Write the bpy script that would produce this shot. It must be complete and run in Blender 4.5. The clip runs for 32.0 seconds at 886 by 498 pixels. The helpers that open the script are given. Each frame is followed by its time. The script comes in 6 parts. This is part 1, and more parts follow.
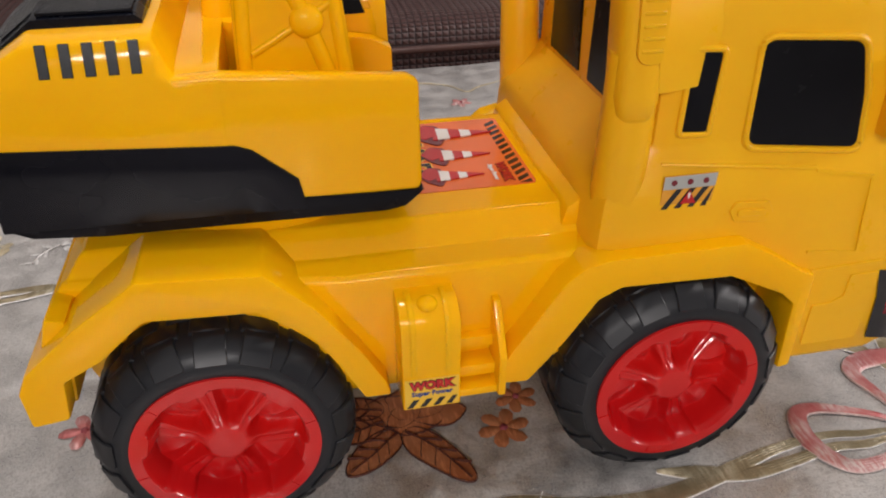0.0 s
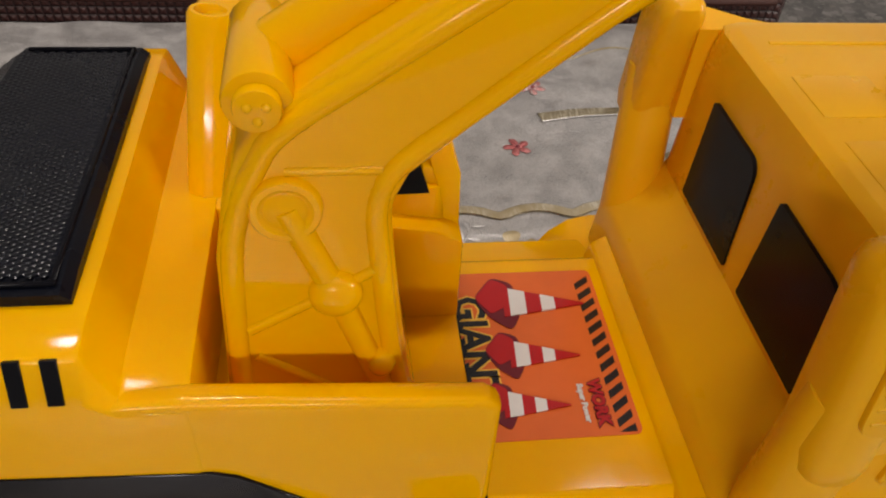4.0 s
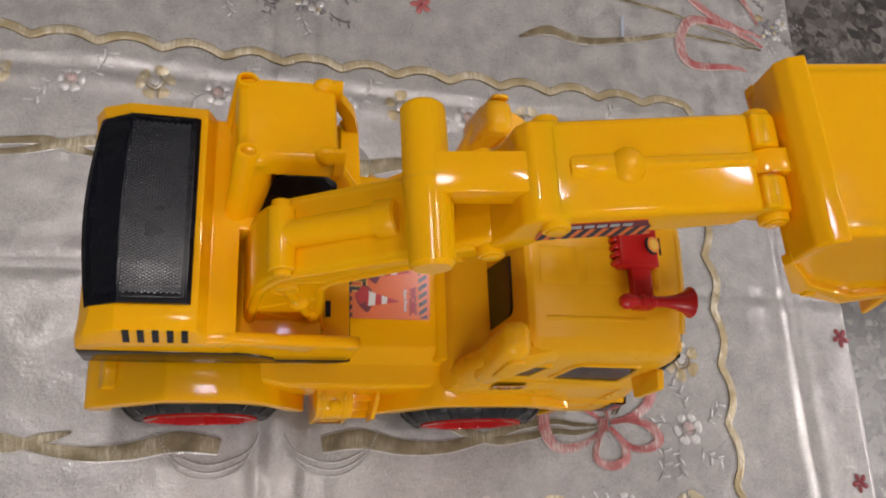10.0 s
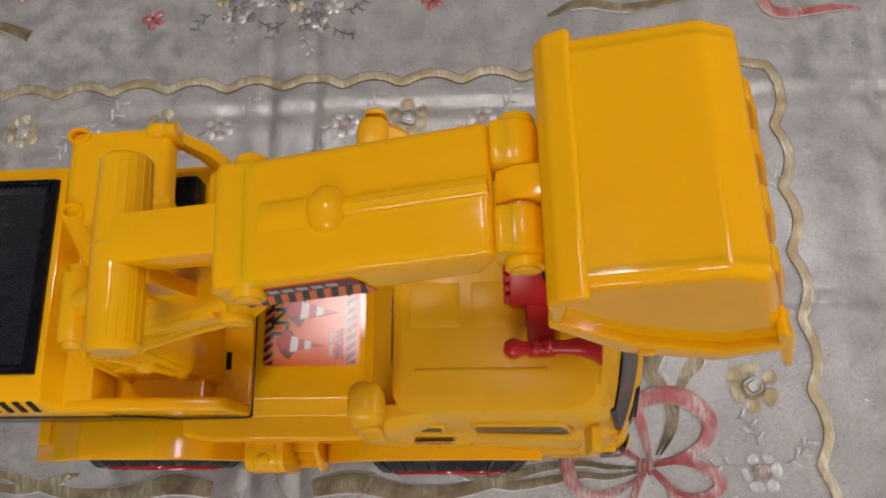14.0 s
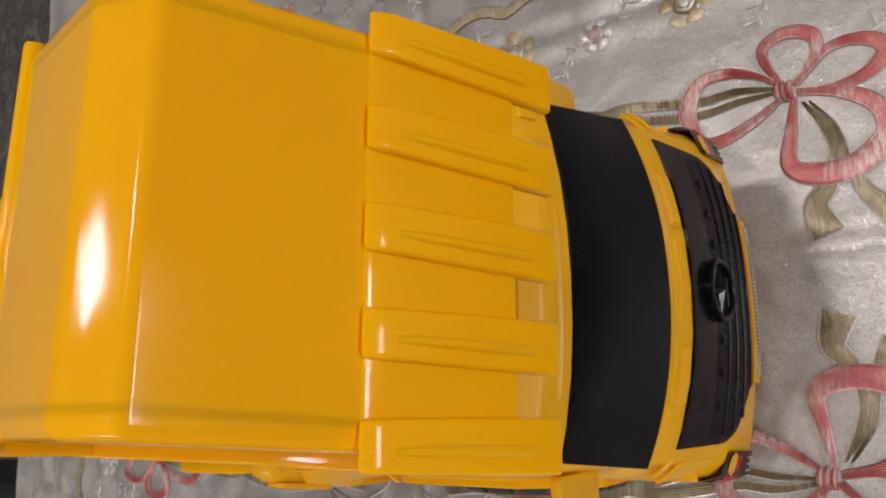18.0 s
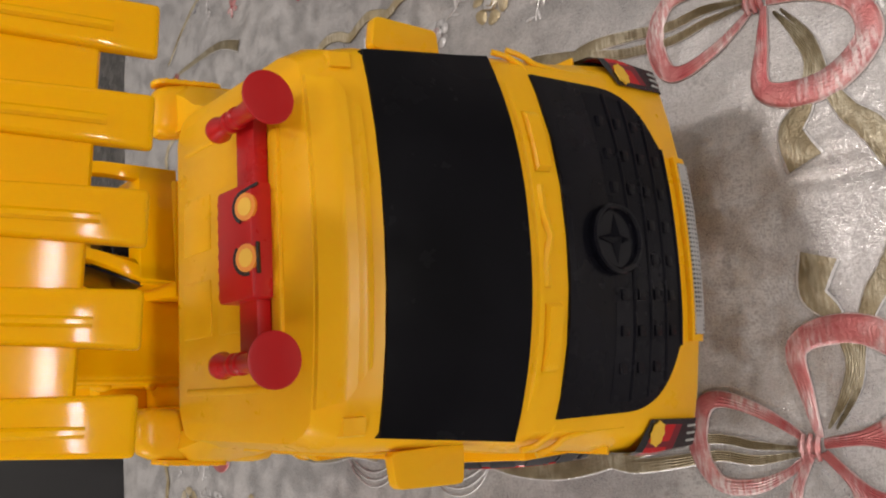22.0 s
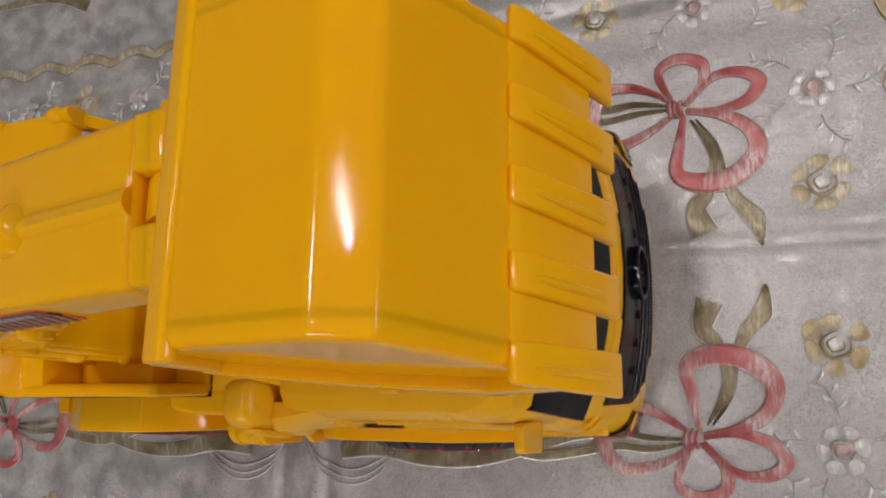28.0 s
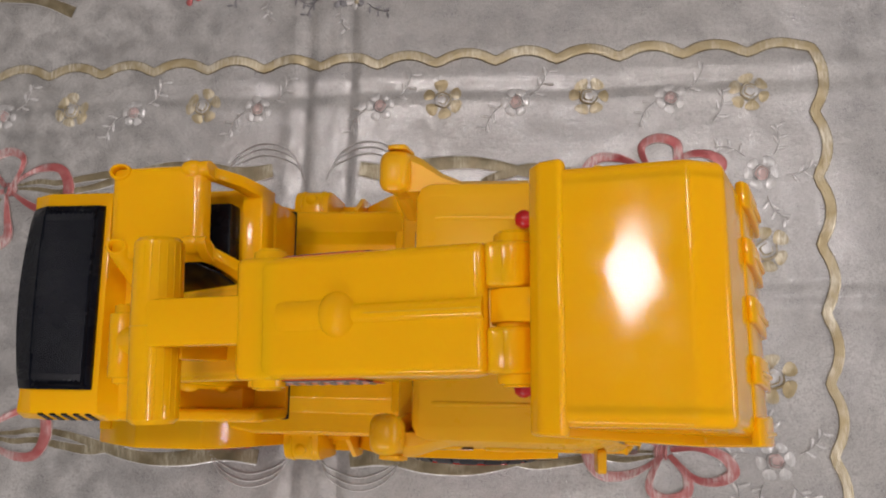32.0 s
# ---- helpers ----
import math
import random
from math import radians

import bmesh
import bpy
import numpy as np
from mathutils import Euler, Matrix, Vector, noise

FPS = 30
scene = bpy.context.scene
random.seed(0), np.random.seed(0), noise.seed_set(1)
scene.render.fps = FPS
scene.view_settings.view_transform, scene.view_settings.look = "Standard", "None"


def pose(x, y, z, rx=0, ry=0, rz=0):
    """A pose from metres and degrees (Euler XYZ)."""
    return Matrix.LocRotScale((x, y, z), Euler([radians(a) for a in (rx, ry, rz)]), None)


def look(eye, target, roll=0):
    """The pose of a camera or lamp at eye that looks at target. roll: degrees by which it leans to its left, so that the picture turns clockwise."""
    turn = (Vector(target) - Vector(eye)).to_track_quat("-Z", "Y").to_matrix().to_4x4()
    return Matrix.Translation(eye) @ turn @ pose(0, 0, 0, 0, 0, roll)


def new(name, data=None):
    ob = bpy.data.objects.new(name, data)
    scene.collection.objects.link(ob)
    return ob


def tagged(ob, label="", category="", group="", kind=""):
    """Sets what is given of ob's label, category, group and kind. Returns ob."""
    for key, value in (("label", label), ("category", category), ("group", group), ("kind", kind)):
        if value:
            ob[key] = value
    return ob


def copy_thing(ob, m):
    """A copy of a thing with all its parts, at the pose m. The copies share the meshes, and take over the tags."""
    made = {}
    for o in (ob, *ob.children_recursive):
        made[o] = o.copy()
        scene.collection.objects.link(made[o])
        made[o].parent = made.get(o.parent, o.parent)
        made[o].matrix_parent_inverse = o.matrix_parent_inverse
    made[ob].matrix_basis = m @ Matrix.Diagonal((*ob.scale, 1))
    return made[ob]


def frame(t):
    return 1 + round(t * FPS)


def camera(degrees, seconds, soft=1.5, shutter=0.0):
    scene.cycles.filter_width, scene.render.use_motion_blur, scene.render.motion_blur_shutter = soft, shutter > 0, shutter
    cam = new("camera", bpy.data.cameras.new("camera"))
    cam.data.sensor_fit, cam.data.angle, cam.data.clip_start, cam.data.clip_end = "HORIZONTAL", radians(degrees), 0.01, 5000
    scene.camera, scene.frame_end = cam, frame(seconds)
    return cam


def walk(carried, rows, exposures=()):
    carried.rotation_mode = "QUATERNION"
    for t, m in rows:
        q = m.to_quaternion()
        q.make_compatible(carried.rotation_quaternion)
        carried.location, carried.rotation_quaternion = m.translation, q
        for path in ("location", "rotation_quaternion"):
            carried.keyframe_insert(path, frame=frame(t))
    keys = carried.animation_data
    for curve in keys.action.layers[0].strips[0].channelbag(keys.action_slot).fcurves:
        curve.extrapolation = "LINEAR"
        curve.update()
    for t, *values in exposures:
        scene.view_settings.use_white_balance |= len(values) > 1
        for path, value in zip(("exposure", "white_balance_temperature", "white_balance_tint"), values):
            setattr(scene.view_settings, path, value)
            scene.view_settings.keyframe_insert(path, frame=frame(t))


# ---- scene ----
cam = camera(58.9, 32.0, soft=2.0)
PATH = [
    (0, (-0.075, 0.053, 0.311), (0.27, 1.712, -0.751), -0.1),
    (0.5, (-0.066, 0.084, 0.323), (0.216, 1.748, -0.75), 0.3),
    (1, (-0.076, 0.12, 0.333), (0.149, 1.773, -0.77), 0.7),
    (1.5, (-0.073, 0.143, 0.337), (0.13, 1.77, -0.809), 1.6),
    (2, (-0.061, 0.172, 0.334), (0.149, 1.795, -0.815), 2.5),
    (2.5, (-0.054, 0.192, 0.337), (0.154, 1.796, -0.839), 2.9),
    (4.5, (-0.071, 0.245, 0.374), (0.202, 1.559, -1.109), 7.1),
    (5, (-0.099, 0.27, 0.387), (0.275, 1.408, -1.214), 14.2),
    (5.5, (-0.122, 0.281, 0.41), (0.322, 1.335, -1.231), 19.6),
    (6, (-0.14, 0.292, 0.437), (0.44, 1.149, -1.275), 31.6),
    (6.5, (-0.139, 0.292, 0.485), (0.557, 1.036, -1.236), 41.4),
    (7, (-0.14, 0.285, 0.519), (0.586, 0.933, -1.228), 49.0),
    (7.5, (-0.153, 0.284, 0.571), (0.637, 0.902, -1.16), 52.8),
    (8, (-0.151, 0.278, 0.59), (0.672, 0.861, -1.137), 55.0),
    (8.5, (-0.126, 0.264, 0.617), (0.613, 0.883, -1.136), 52.4),
    (9, (-0.104, 0.252, 0.634), (0.54, 0.911, -1.141), 47.9),
    (9.5, (-0.094, 0.245, 0.656), (0.479, 0.916, -1.138), 44.6),
    (10, (-0.108, 0.25, 0.67), (0.431, 0.848, -1.161), 42.6),
    (10.5, (-0.075, 0.272, 0.659), (0.355, 0.934, -1.179), 36.5),
    (11, (-0.049, 0.282, 0.655), (0.284, 0.874, -1.226), 29.8),
    (11.5, (-0.03, 0.291, 0.66), (0.272, 0.847, -1.237), 26.7),
    (12, (-0.006, 0.291, 0.663), (0.248, 0.845, -1.242), 23.1),
    (12.5, (0.027, 0.295, 0.667), (0.231, 0.862, -1.239), 18.5),
    (13, (0.065, 0.298, 0.665), (0.16, 0.841, -1.257), 9.1),
    (13.5, (0.09, 0.291, 0.647), (0.062, 0.862, -1.269), -3.7),
    (14, (0.122, 0.296, 0.638), (0.004, 0.869, -1.275), -12.6),
    (14.5, (0.155, 0.303, 0.626), (-0.128, 0.853, -1.276), -29.5),
    (15, (0.197, 0.321, 0.612), (-0.318, 0.866, -1.242), -46.2),
    (15.5, (0.238, 0.331, 0.588), (-0.438, 0.85, -1.221), -56.7),
    (17.5, (0.313, 0.358, 0.51), (-0.792, 0.751, -1.11), -74.9),
    (18, (0.324, 0.357, 0.491), (-0.801, 0.729, -1.12), -76.7),
    (18.5, (0.338, 0.359, 0.474), (-0.872, 0.742, -1.072), -77.4),
    (19, (0.355, 0.354, 0.458), (-0.874, 0.733, -1.073), -78.2),
    (19.5, (0.365, 0.353, 0.447), (-0.918, 0.731, -1.04), -79.2),
    (20, (0.375, 0.351, 0.429), (-0.918, 0.714, -1.053), -80.4),
    (20.5, (0.376, 0.352, 0.42), (-0.974, 0.689, -1.017), -82.1),
    (21, (0.385, 0.356, 0.409), (-1.043, 0.65, -0.96), -83.7),
    (21.5, (0.391, 0.356, 0.399), (-1.051, 0.656, -0.954), -84.2),
    (22, (0.406, 0.352, 0.387), (-1.045, 0.667, -0.953), -85.2),
    (22.5, (0.41, 0.35, 0.376), (-1.042, 0.67, -0.962), -84.3),
    (23, (0.415, 0.349, 0.36), (-1.062, 0.695, -0.944), -84.8),
    (23.5, (0.42, 0.35, 0.351), (-1.056, 0.705, -0.951), -84.6),
    (24, (0.42, 0.348, 0.333), (-1.055, 0.7, -0.971), -84.6),
    (24.5, (0.421, 0.345, 0.332), (-1.05, 0.73, -0.967), -84.1),
    (25, (0.414, 0.352, 0.344), (-1.076, 0.734, -0.934), -84.0),
    (25.5, (0.411, 0.354, 0.367), (-1.051, 0.708, -0.95), -83.9),
    (27.5, (0.302, 0.336, 0.516), (-0.52, 0.689, -1.273), -70.4),
    (28, (0.271, 0.343, 0.554), (-0.426, 0.681, -1.29), -65.9),
    (28.5, (0.254, 0.353, 0.573), (-0.321, 0.703, -1.311), -59.7),
    (29, (0.227, 0.366, 0.591), (-0.277, 0.676, -1.32), -58.7),
    (29.5, (0.208, 0.366, 0.603), (-0.222, 0.648, -1.33), -57.0),
    (30, (0.197, 0.366, 0.62), (-0.192, 0.661, -1.319), -53.0),
    (30.5, (0.186, 0.367, 0.636), (-0.152, 0.656, -1.314), -49.5),
    (31, (0.165, 0.366, 0.649), (-0.131, 0.676, -1.304), -43.8),
    (31.5, (0.154, 0.367, 0.661), (-0.102, 0.673, -1.299), -40.0),
    (32, (0.144, 0.367, 0.673), (-0.113, 0.68, -1.285), -39.0),
]
walk(cam, [(t, look(eye, target, roll)) for t, eye, target, roll in PATH], exposures=[(0.0, 0.14, 6600, 15), (2.0, -0.06, 6800, 15), (5.0, -0.19, 7000, 15), (8.0, -0.30, 6800, 16), (12.0, -0.33, 6500, 16), (14.0, -0.40, 6500, 15), (18.0, -0.33, 6700, 15), (20.0, -0.21, 6800, 16), (22.0, -0.13, 6700, 15), (24.0, 0.34, 6500, 10), (26.0, 0.17, 6500, 12), (28.0, -0.54, 6500, 15), (30.0, -0.44, 6500, 15), (32.0, -0.36, 6500, 16)])

# ---- light ----
world = bpy.data.worlds.new("room_air")
scene.world = world
world.use_nodes = True
world.node_tree.nodes["Background"].inputs[0].default_value = (0.92, 0.90, 0.87, 1)
world.node_tree.nodes["Background"].inputs[1].default_value = 0.16


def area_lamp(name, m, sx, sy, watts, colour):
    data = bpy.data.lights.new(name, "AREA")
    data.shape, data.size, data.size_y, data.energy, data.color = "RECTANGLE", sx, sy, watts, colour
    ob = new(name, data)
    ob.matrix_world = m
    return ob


area_lamp("ceiling_lamp_light", look((-0.30, 0.84, 2.10), (0.0, 0.4, 0)), 0.20, 0.20, 9.0, (1.0, 0.97, 0.93))
area_lamp("overhead_lamp_light", look((0.14, 0.25, 2.12), (0.14, 0.25, 0)), 0.16, 0.16, 3.8, (1.0, 0.97, 0.93))
area_lamp("ceiling_tube_light", look((0.70, 1.00, 2.12), (0.45, 0.75, 0)), 0.22, 0.05, 6.0, (1.0, 0.98, 0.95))
# unseen fill lamps, added to brighten the near flank and the bucket's front
area_lamp("south_fill_light", look((-0.4, -1.70, 1.25), (0.0, 0.4, 0.2)), 1.2, 0.12, 24, (1.0, 0.98, 0.95))
area_lamp("east_fill_light", look((2.25, 0.20, 0.90), (0.1, 0.4, 0.25)), 1.2, 0.12, 20.0, (1.0, 0.98, 0.95))

# ---- materials ----


class Mat:
    """A node material in the making."""

    def __init__(self, name):
        self.m = bpy.data.materials.new(name)
        self.m.use_nodes = True
        self.t = self.m.node_tree
        self.b = self.t.nodes["Principled BSDF"]
        self.co = self.t.nodes.new("ShaderNodeTexCoord").outputs["Object"]

    def node(self, kind, **inputs):
        n = self.t.nodes.new(kind)
        for k, v in inputs.items():
            self.put(n.inputs[k.replace("_", " ")], v)
        return n

    def put(self, sock, v):
        if hasattr(v, "links"):
            self.t.links.new(v, sock)
        else:
            sock.default_value = v

    def noise(self, scale, detail=3.0, rough=0.55, vec=None):
        n = self.node("ShaderNodeTexNoise", Scale=scale, Detail=detail, Roughness=rough)
        self.put(n.inputs["Vector"], vec or self.co)
        return n.outputs["Fac"]

    def ramp(self, fac, *stops):
        n = self.node("ShaderNodeValToRGB")
        self.put(n.inputs["Fac"], fac)
        e = n.color_ramp.elements
        while len(e) < len(stops):
            e.new(0.5)
        for el, (p, c) in zip(e, stops):
            el.position = p
            el.color = (*c, 1) if len(c) == 3 else c
        return n.outputs["Color"]

    def grey(self, fac, lo, hi, a=0.0, b=1.0):
        n = self.node("ShaderNodeMapRange")
        self.put(n.inputs["Value"], fac)
        for k, v in (("From Min", a), ("From Max", b), ("To Min", lo), ("To Max", hi)):
            n.inputs[k].default_value = v
        return n.outputs["Result"]

    def mix(self, fac, a, b):
        n = self.node("ShaderNodeMix")
        n.data_type = "RGBA"
        self.put(n.inputs["Factor"], fac)
        self.put(n.inputs[6], a if hasattr(a, "links") else (*a, 1))
        self.put(n.inputs[7], b if hasattr(b, "links") else (*b, 1))
        return n.outputs[2]

    def math(self, op, a, b=0.0):
        n = self.node("ShaderNodeMath")
        n.operation = op
        self.put(n.inputs[0], a)
        self.put(n.inputs[1], b)
        return n.outputs[0]

    def bump(self, height, strength=0.2, distance=0.001):
        n = self.node("ShaderNodeBump", Strength=strength, Distance=distance)
        self.put(n.inputs["Height"], height)
        self.t.links.new(n.outputs["Normal"], self.b.inputs["Normal"])

    def set(self, **inputs):
        for k, v in inputs.items():
            if isinstance(v, tuple) and len(v) == 3:
                v = (*v, 1)
            self.put(self.b.inputs[k.replace("_", " ")], v)
        return self


def plastic(name, colour, dark, rough=0.25, sub=0.0, gloss=0.5):
    """Moulded toy plastic: faint flow marks, hand grease and tiny scratches."""
    a = Mat(name)
    big, fine = a.noise(14, 3), a.noise(420, 2)
    a.set(Base_Color=a.mix(a.grey(big, 0.0, 1.0, 0.35, 0.7), colour, dark))
    smear = a.noise(46, 4, 0.65)
    a.set(Roughness=a.grey(smear, rough - 0.05, rough + 0.08, 0.3, 0.7), IOR=1.49, Specular_IOR_Level=gloss)
    a.bump(a.math("ADD", a.math("MULTIPLY", big, 0.9), a.math("MULTIPLY", fine, 0.05)), 0.10, 0.0010)
    if sub:
        a.set(Subsurface_Weight=sub, Subsurface_Scale=0.8)
        a.b.inputs["Subsurface Radius"].default_value = (0.004, 0.0022, 0.0004)
    return a.m


YELLOW = plastic("glossy_yellow_plastic", (0.94, 0.470, 0.002), (0.90, 0.43, 0.002), 0.075, 0.25, 0.22)
YELLOW_MATT = plastic("satin_yellow_plastic", (0.88, 0.455, 0.010), (0.83, 0.41, 0.008), 0.30, 0.2, 0.22)
YELLOW_DEEP = plastic("orange_yellow_plastic", (0.95, 0.460, 0.002), (0.91, 0.42, 0.002), 0.075, 0.25, 0.22)
RED = plastic("red_plastic", (0.52, 0.012, 0.012), (0.44, 0.008, 0.010), 0.3)
RED_CLEAR = plastic("red_rim_plastic", (0.62, 0.012, 0.010), (0.48, 0.006, 0.008), 0.12)
BLACK = plastic("black_plastic", (0.006, 0.006, 0.009), (0.004, 0.004, 0.006), 0.24, 0.0, 0.14)
BLACK_GLOSS = plastic("glossy_black_plastic", (0.006, 0.006, 0.010), (0.004, 0.004, 0.006), 0.13, 0.0, 0.22)
HOOD_BLACK = plastic("satin_blue_black_plastic", (0.004, 0.005, 0.011), (0.003, 0.004, 0.007), 0.26, 0.0, 0.15)
CELL_BLACK = plastic("glossy_blue_black_plastic", (0.004, 0.005, 0.011), (0.003, 0.004, 0.007), 0.22, 0.0, 0.30)
WINDOW = plastic("black_window_sticker", (0.007, 0.007, 0.009), (0.004, 0.004, 0.005), 0.22, 0.0, 0.12)
TYRE = plastic("tyre_rubber", (0.011, 0.012, 0.016), (0.010, 0.011, 0.014), 0.36, 0.0, 0.4)


def flat_print(name, colour, rough=0.3):
    a = Mat(name)
    n = a.noise(160, 2)
    a.set(Base_Color=a.mix(a.grey(n, 0, 0.35), colour, tuple(c * 0.7 for c in colour)), Roughness=rough)
    return a.m


P_ORANGE = flat_print("orange_print", (0.80, 0.16, 0.03), 0.2)
P_RED = flat_print("red_print", (0.50, 0.012, 0.015), 0.2)
P_WHITE = flat_print("white_print", (0.78, 0.78, 0.76), 0.2)
P_BLACK = flat_print("black_print", (0.015, 0.014, 0.016), 0.2)
P_YELLOW = flat_print("yellow_print", (0.85, 0.50, 0.04), 0.5)
P_MAROON = flat_print("maroon_print", (0.16, 0.012, 0.02), 0.2)
P_BLUE = flat_print("blue_print", (0.02, 0.05, 0.22), 0.2)
P_AMBER = flat_print("amber_print", (0.80, 0.27, 0.02), 0.5)
P_STRIPE = flat_print("orange_stripe_print", (0.74, 0.33, 0.03), 0.2)
P_GREY = flat_print("grey_print", (0.40, 0.40, 0.38), 0.25)


def cloth_mat():
    """Woven satin cloth: silvery lurex threads both ways, glints, mottled embossing."""
    a = Mat("silvery_satin_cloth")
    big, mid, fine = a.noise(5, 3), a.noise(38, 4, 0.6), a.noise(1100, 2)

    def run(sx, sy, scale):
        m = a.node("ShaderNodeMapping")
        a.put(m.inputs["Vector"], a.co)
        m.inputs["Scale"].default_value = (sx, sy, 1)
        return a.noise(scale, 2, 0.6, m.outputs[0])
    warp, weft = run(1.0, 0.26, 1250), run(0.26, 1.0, 1250)
    weave = a.math("MAXIMUM", warp, weft)
    col = a.mix(a.grey(mid, 0, 1, 0.35, 0.7), (0.62, 0.605, 0.59), (0.52, 0.51, 0.51))
    col = a.mix(a.grey(big, 0, 0.6, 0.4, 0.7), col, (0.60, 0.575, 0.54))
    col = a.mix(a.grey(weave, 0.85, 0.0, 0.47, 0.63), col, (0.31, 0.29, 0.28))
    a.set(Base_Color=col, Roughness=a.grey(weave, 0.46, 0.18, 0.45, 0.70), Metallic=a.grey(mid, 0.15, 0.62, 0.40, 0.60), Sheen_Weight=0.2)
    a.bump(a.math("ADD", a.math("MULTIPLY", mid, 1.2), a.math("ADD", a.math("MULTIPLY", weave, 0.24), a.math("MULTIPLY", fine, 0.14))), 0.62, 0.0013)
    return a.m


def thread(name, lo, hi, metal=0.15, rough=0.45, glint=None):
    """Satin stitch: fine threads, some of them silver; glint paints pale sheen in patches."""
    a = Mat(name)
    n, s = a.noise(60, 3), a.noise(700, 2)
    m = a.node("ShaderNodeMapping")
    a.put(m.inputs["Vector"], a.co)
    m.inputs["Scale"].default_value = (1, 0.2, 1)
    m.inputs["Rotation"].default_value = (0, 0, 0.7)
    fibre = a.noise(520, 2, 0.6, m.outputs[0])
    col = a.mix(a.grey(n, 0, 1, 0.3, 0.7), lo, hi)
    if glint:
        # satin sheen put into the base colour as pale patches along the fibres
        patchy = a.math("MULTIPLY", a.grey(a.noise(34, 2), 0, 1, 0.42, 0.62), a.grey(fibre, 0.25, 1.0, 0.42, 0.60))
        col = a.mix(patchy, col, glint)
    else:
        col = a.mix(a.grey(fibre, 0, 0.5, 0.5, 0.7), col, tuple(min(1, c * 1.7) for c in hi))
    a.set(Base_Color=col, Roughness=rough, Metallic=metal)
    a.bump(a.math("ADD", s, fibre), 0.6, 0.0006)
    return a.m


CLOTH = cloth_mat()
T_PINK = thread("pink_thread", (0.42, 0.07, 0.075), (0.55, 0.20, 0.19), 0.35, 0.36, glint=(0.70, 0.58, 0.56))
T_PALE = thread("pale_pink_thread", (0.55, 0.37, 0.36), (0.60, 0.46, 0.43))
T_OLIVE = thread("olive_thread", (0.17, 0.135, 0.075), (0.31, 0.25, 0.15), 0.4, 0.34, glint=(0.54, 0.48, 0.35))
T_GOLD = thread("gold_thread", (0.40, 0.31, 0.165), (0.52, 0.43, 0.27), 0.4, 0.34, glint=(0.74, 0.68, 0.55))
T_SILVER = thread("silver_thread", (0.58, 0.565, 0.555), (0.70, 0.68, 0.665), 0.35, 0.28)
T_RUST = thread("rust_thread", (0.36, 0.115, 0.045), (0.48, 0.20, 0.095), 0.3)
T_GREY = thread("grey_thread", (0.16, 0.155, 0.165), (0.28, 0.27, 0.28), 0.2)

# ---- mesh tools ----


def part(name, bm, material, parent=None, label="", m=None, smooth=True, angle=38):
    """Links a bmesh as one mesh object under a thing or a part."""
    me = bpy.data.meshes.new(name)
    bmesh.ops.recalc_face_normals(bm, faces=bm.faces)
    if smooth:
        for f in bm.faces:
            f.smooth = True
        lim = radians(angle)
        for e in bm.edges:
            if len(e.link_faces) == 2 and e.calc_face_angle(0) > lim:
                e.smooth = False
    bm.to_mesh(me)
    bm.free()
    for mat in material if isinstance(material, (list, tuple)) else [material]:
        me.materials.append(mat)
    ob = new(name, me)
    if parent:
        ob.parent = parent
    if m is not None:
        ob.matrix_basis = m
    if label:
        ob["label"] = label
    return ob


def rounded(bm, width, segments=2, limit=25):
    if width <= 0:
        return bm
    edges = [e for e in bm.edges if len(e.link_faces) == 2 and e.calc_face_angle(0) > radians(limit)]
    bmesh.ops.bevel(bm, geom=edges, offset=width, segments=segments, profile=0.6, affect="EDGES", clamp_overlap=True)
    return bm


def prism(pts, a, b, bev=0.0, axis="y", seg=2, top=None):
    """A polygon in the plane across the axis, from a to b; top: the polygon at b, if it differs."""
    bm = bmesh.new()
    put = {"y": lambda p, s: (p[0], s, p[1]), "z": lambda p, s: (p[0], p[1], s), "x": lambda p, s: (s, p[0], p[1])}[axis]
    lo = [bm.verts.new(put(p, a)) for p in pts]
    hi = [bm.verts.new(put(p, b)) for p in (top or pts)]
    n = len(pts)
    bm.faces.new(lo)
    bm.faces.new(hi[::-1])
    for i in range(n):
        bm.faces.new((lo[i], hi[i], hi[(i + 1) % n], lo[(i + 1) % n]))
    bmesh.ops.recalc_face_normals(bm, faces=bm.faces)
    return rounded(bm, bev, seg)


def rbox(x0, x1, y0, y1, z0, z1, bev=0.002, seg=2):
    return prism([(x0, y0), (x1, y0), (x1, y1), (x0, y1)], z0, z1, bev, "z", seg)


def tube(p0, p1, r0, r1=None, seg=24, bev=0.0, bseg=2):
    """A cylinder or cone between two points."""
    p0, p1 = Vector(p0), Vector(p1)
    bm = bmesh.new()
    d = p1 - p0
    bmesh.ops.create_cone(bm, cap_ends=True, segments=seg, radius1=r0, radius2=r0 if r1 is None else r1, depth=d.length)
    rounded(bm, bev, bseg, 50)
    bm.transform(Matrix.Translation((p0 + p1) / 2) @ d.to_track_quat("Z", "Y").to_matrix().to_4x4())
    return bm


def ball(p, r, scale=(1, 1, 1), u=20, v=12):
    bm = bmesh.new()
    bmesh.ops.create_uvsphere(bm, u_segments=u, v_segments=v, radius=r)
    bm.transform(Matrix.Translation(p) @ Matrix.Diagonal((*scale, 1)))
    return bm


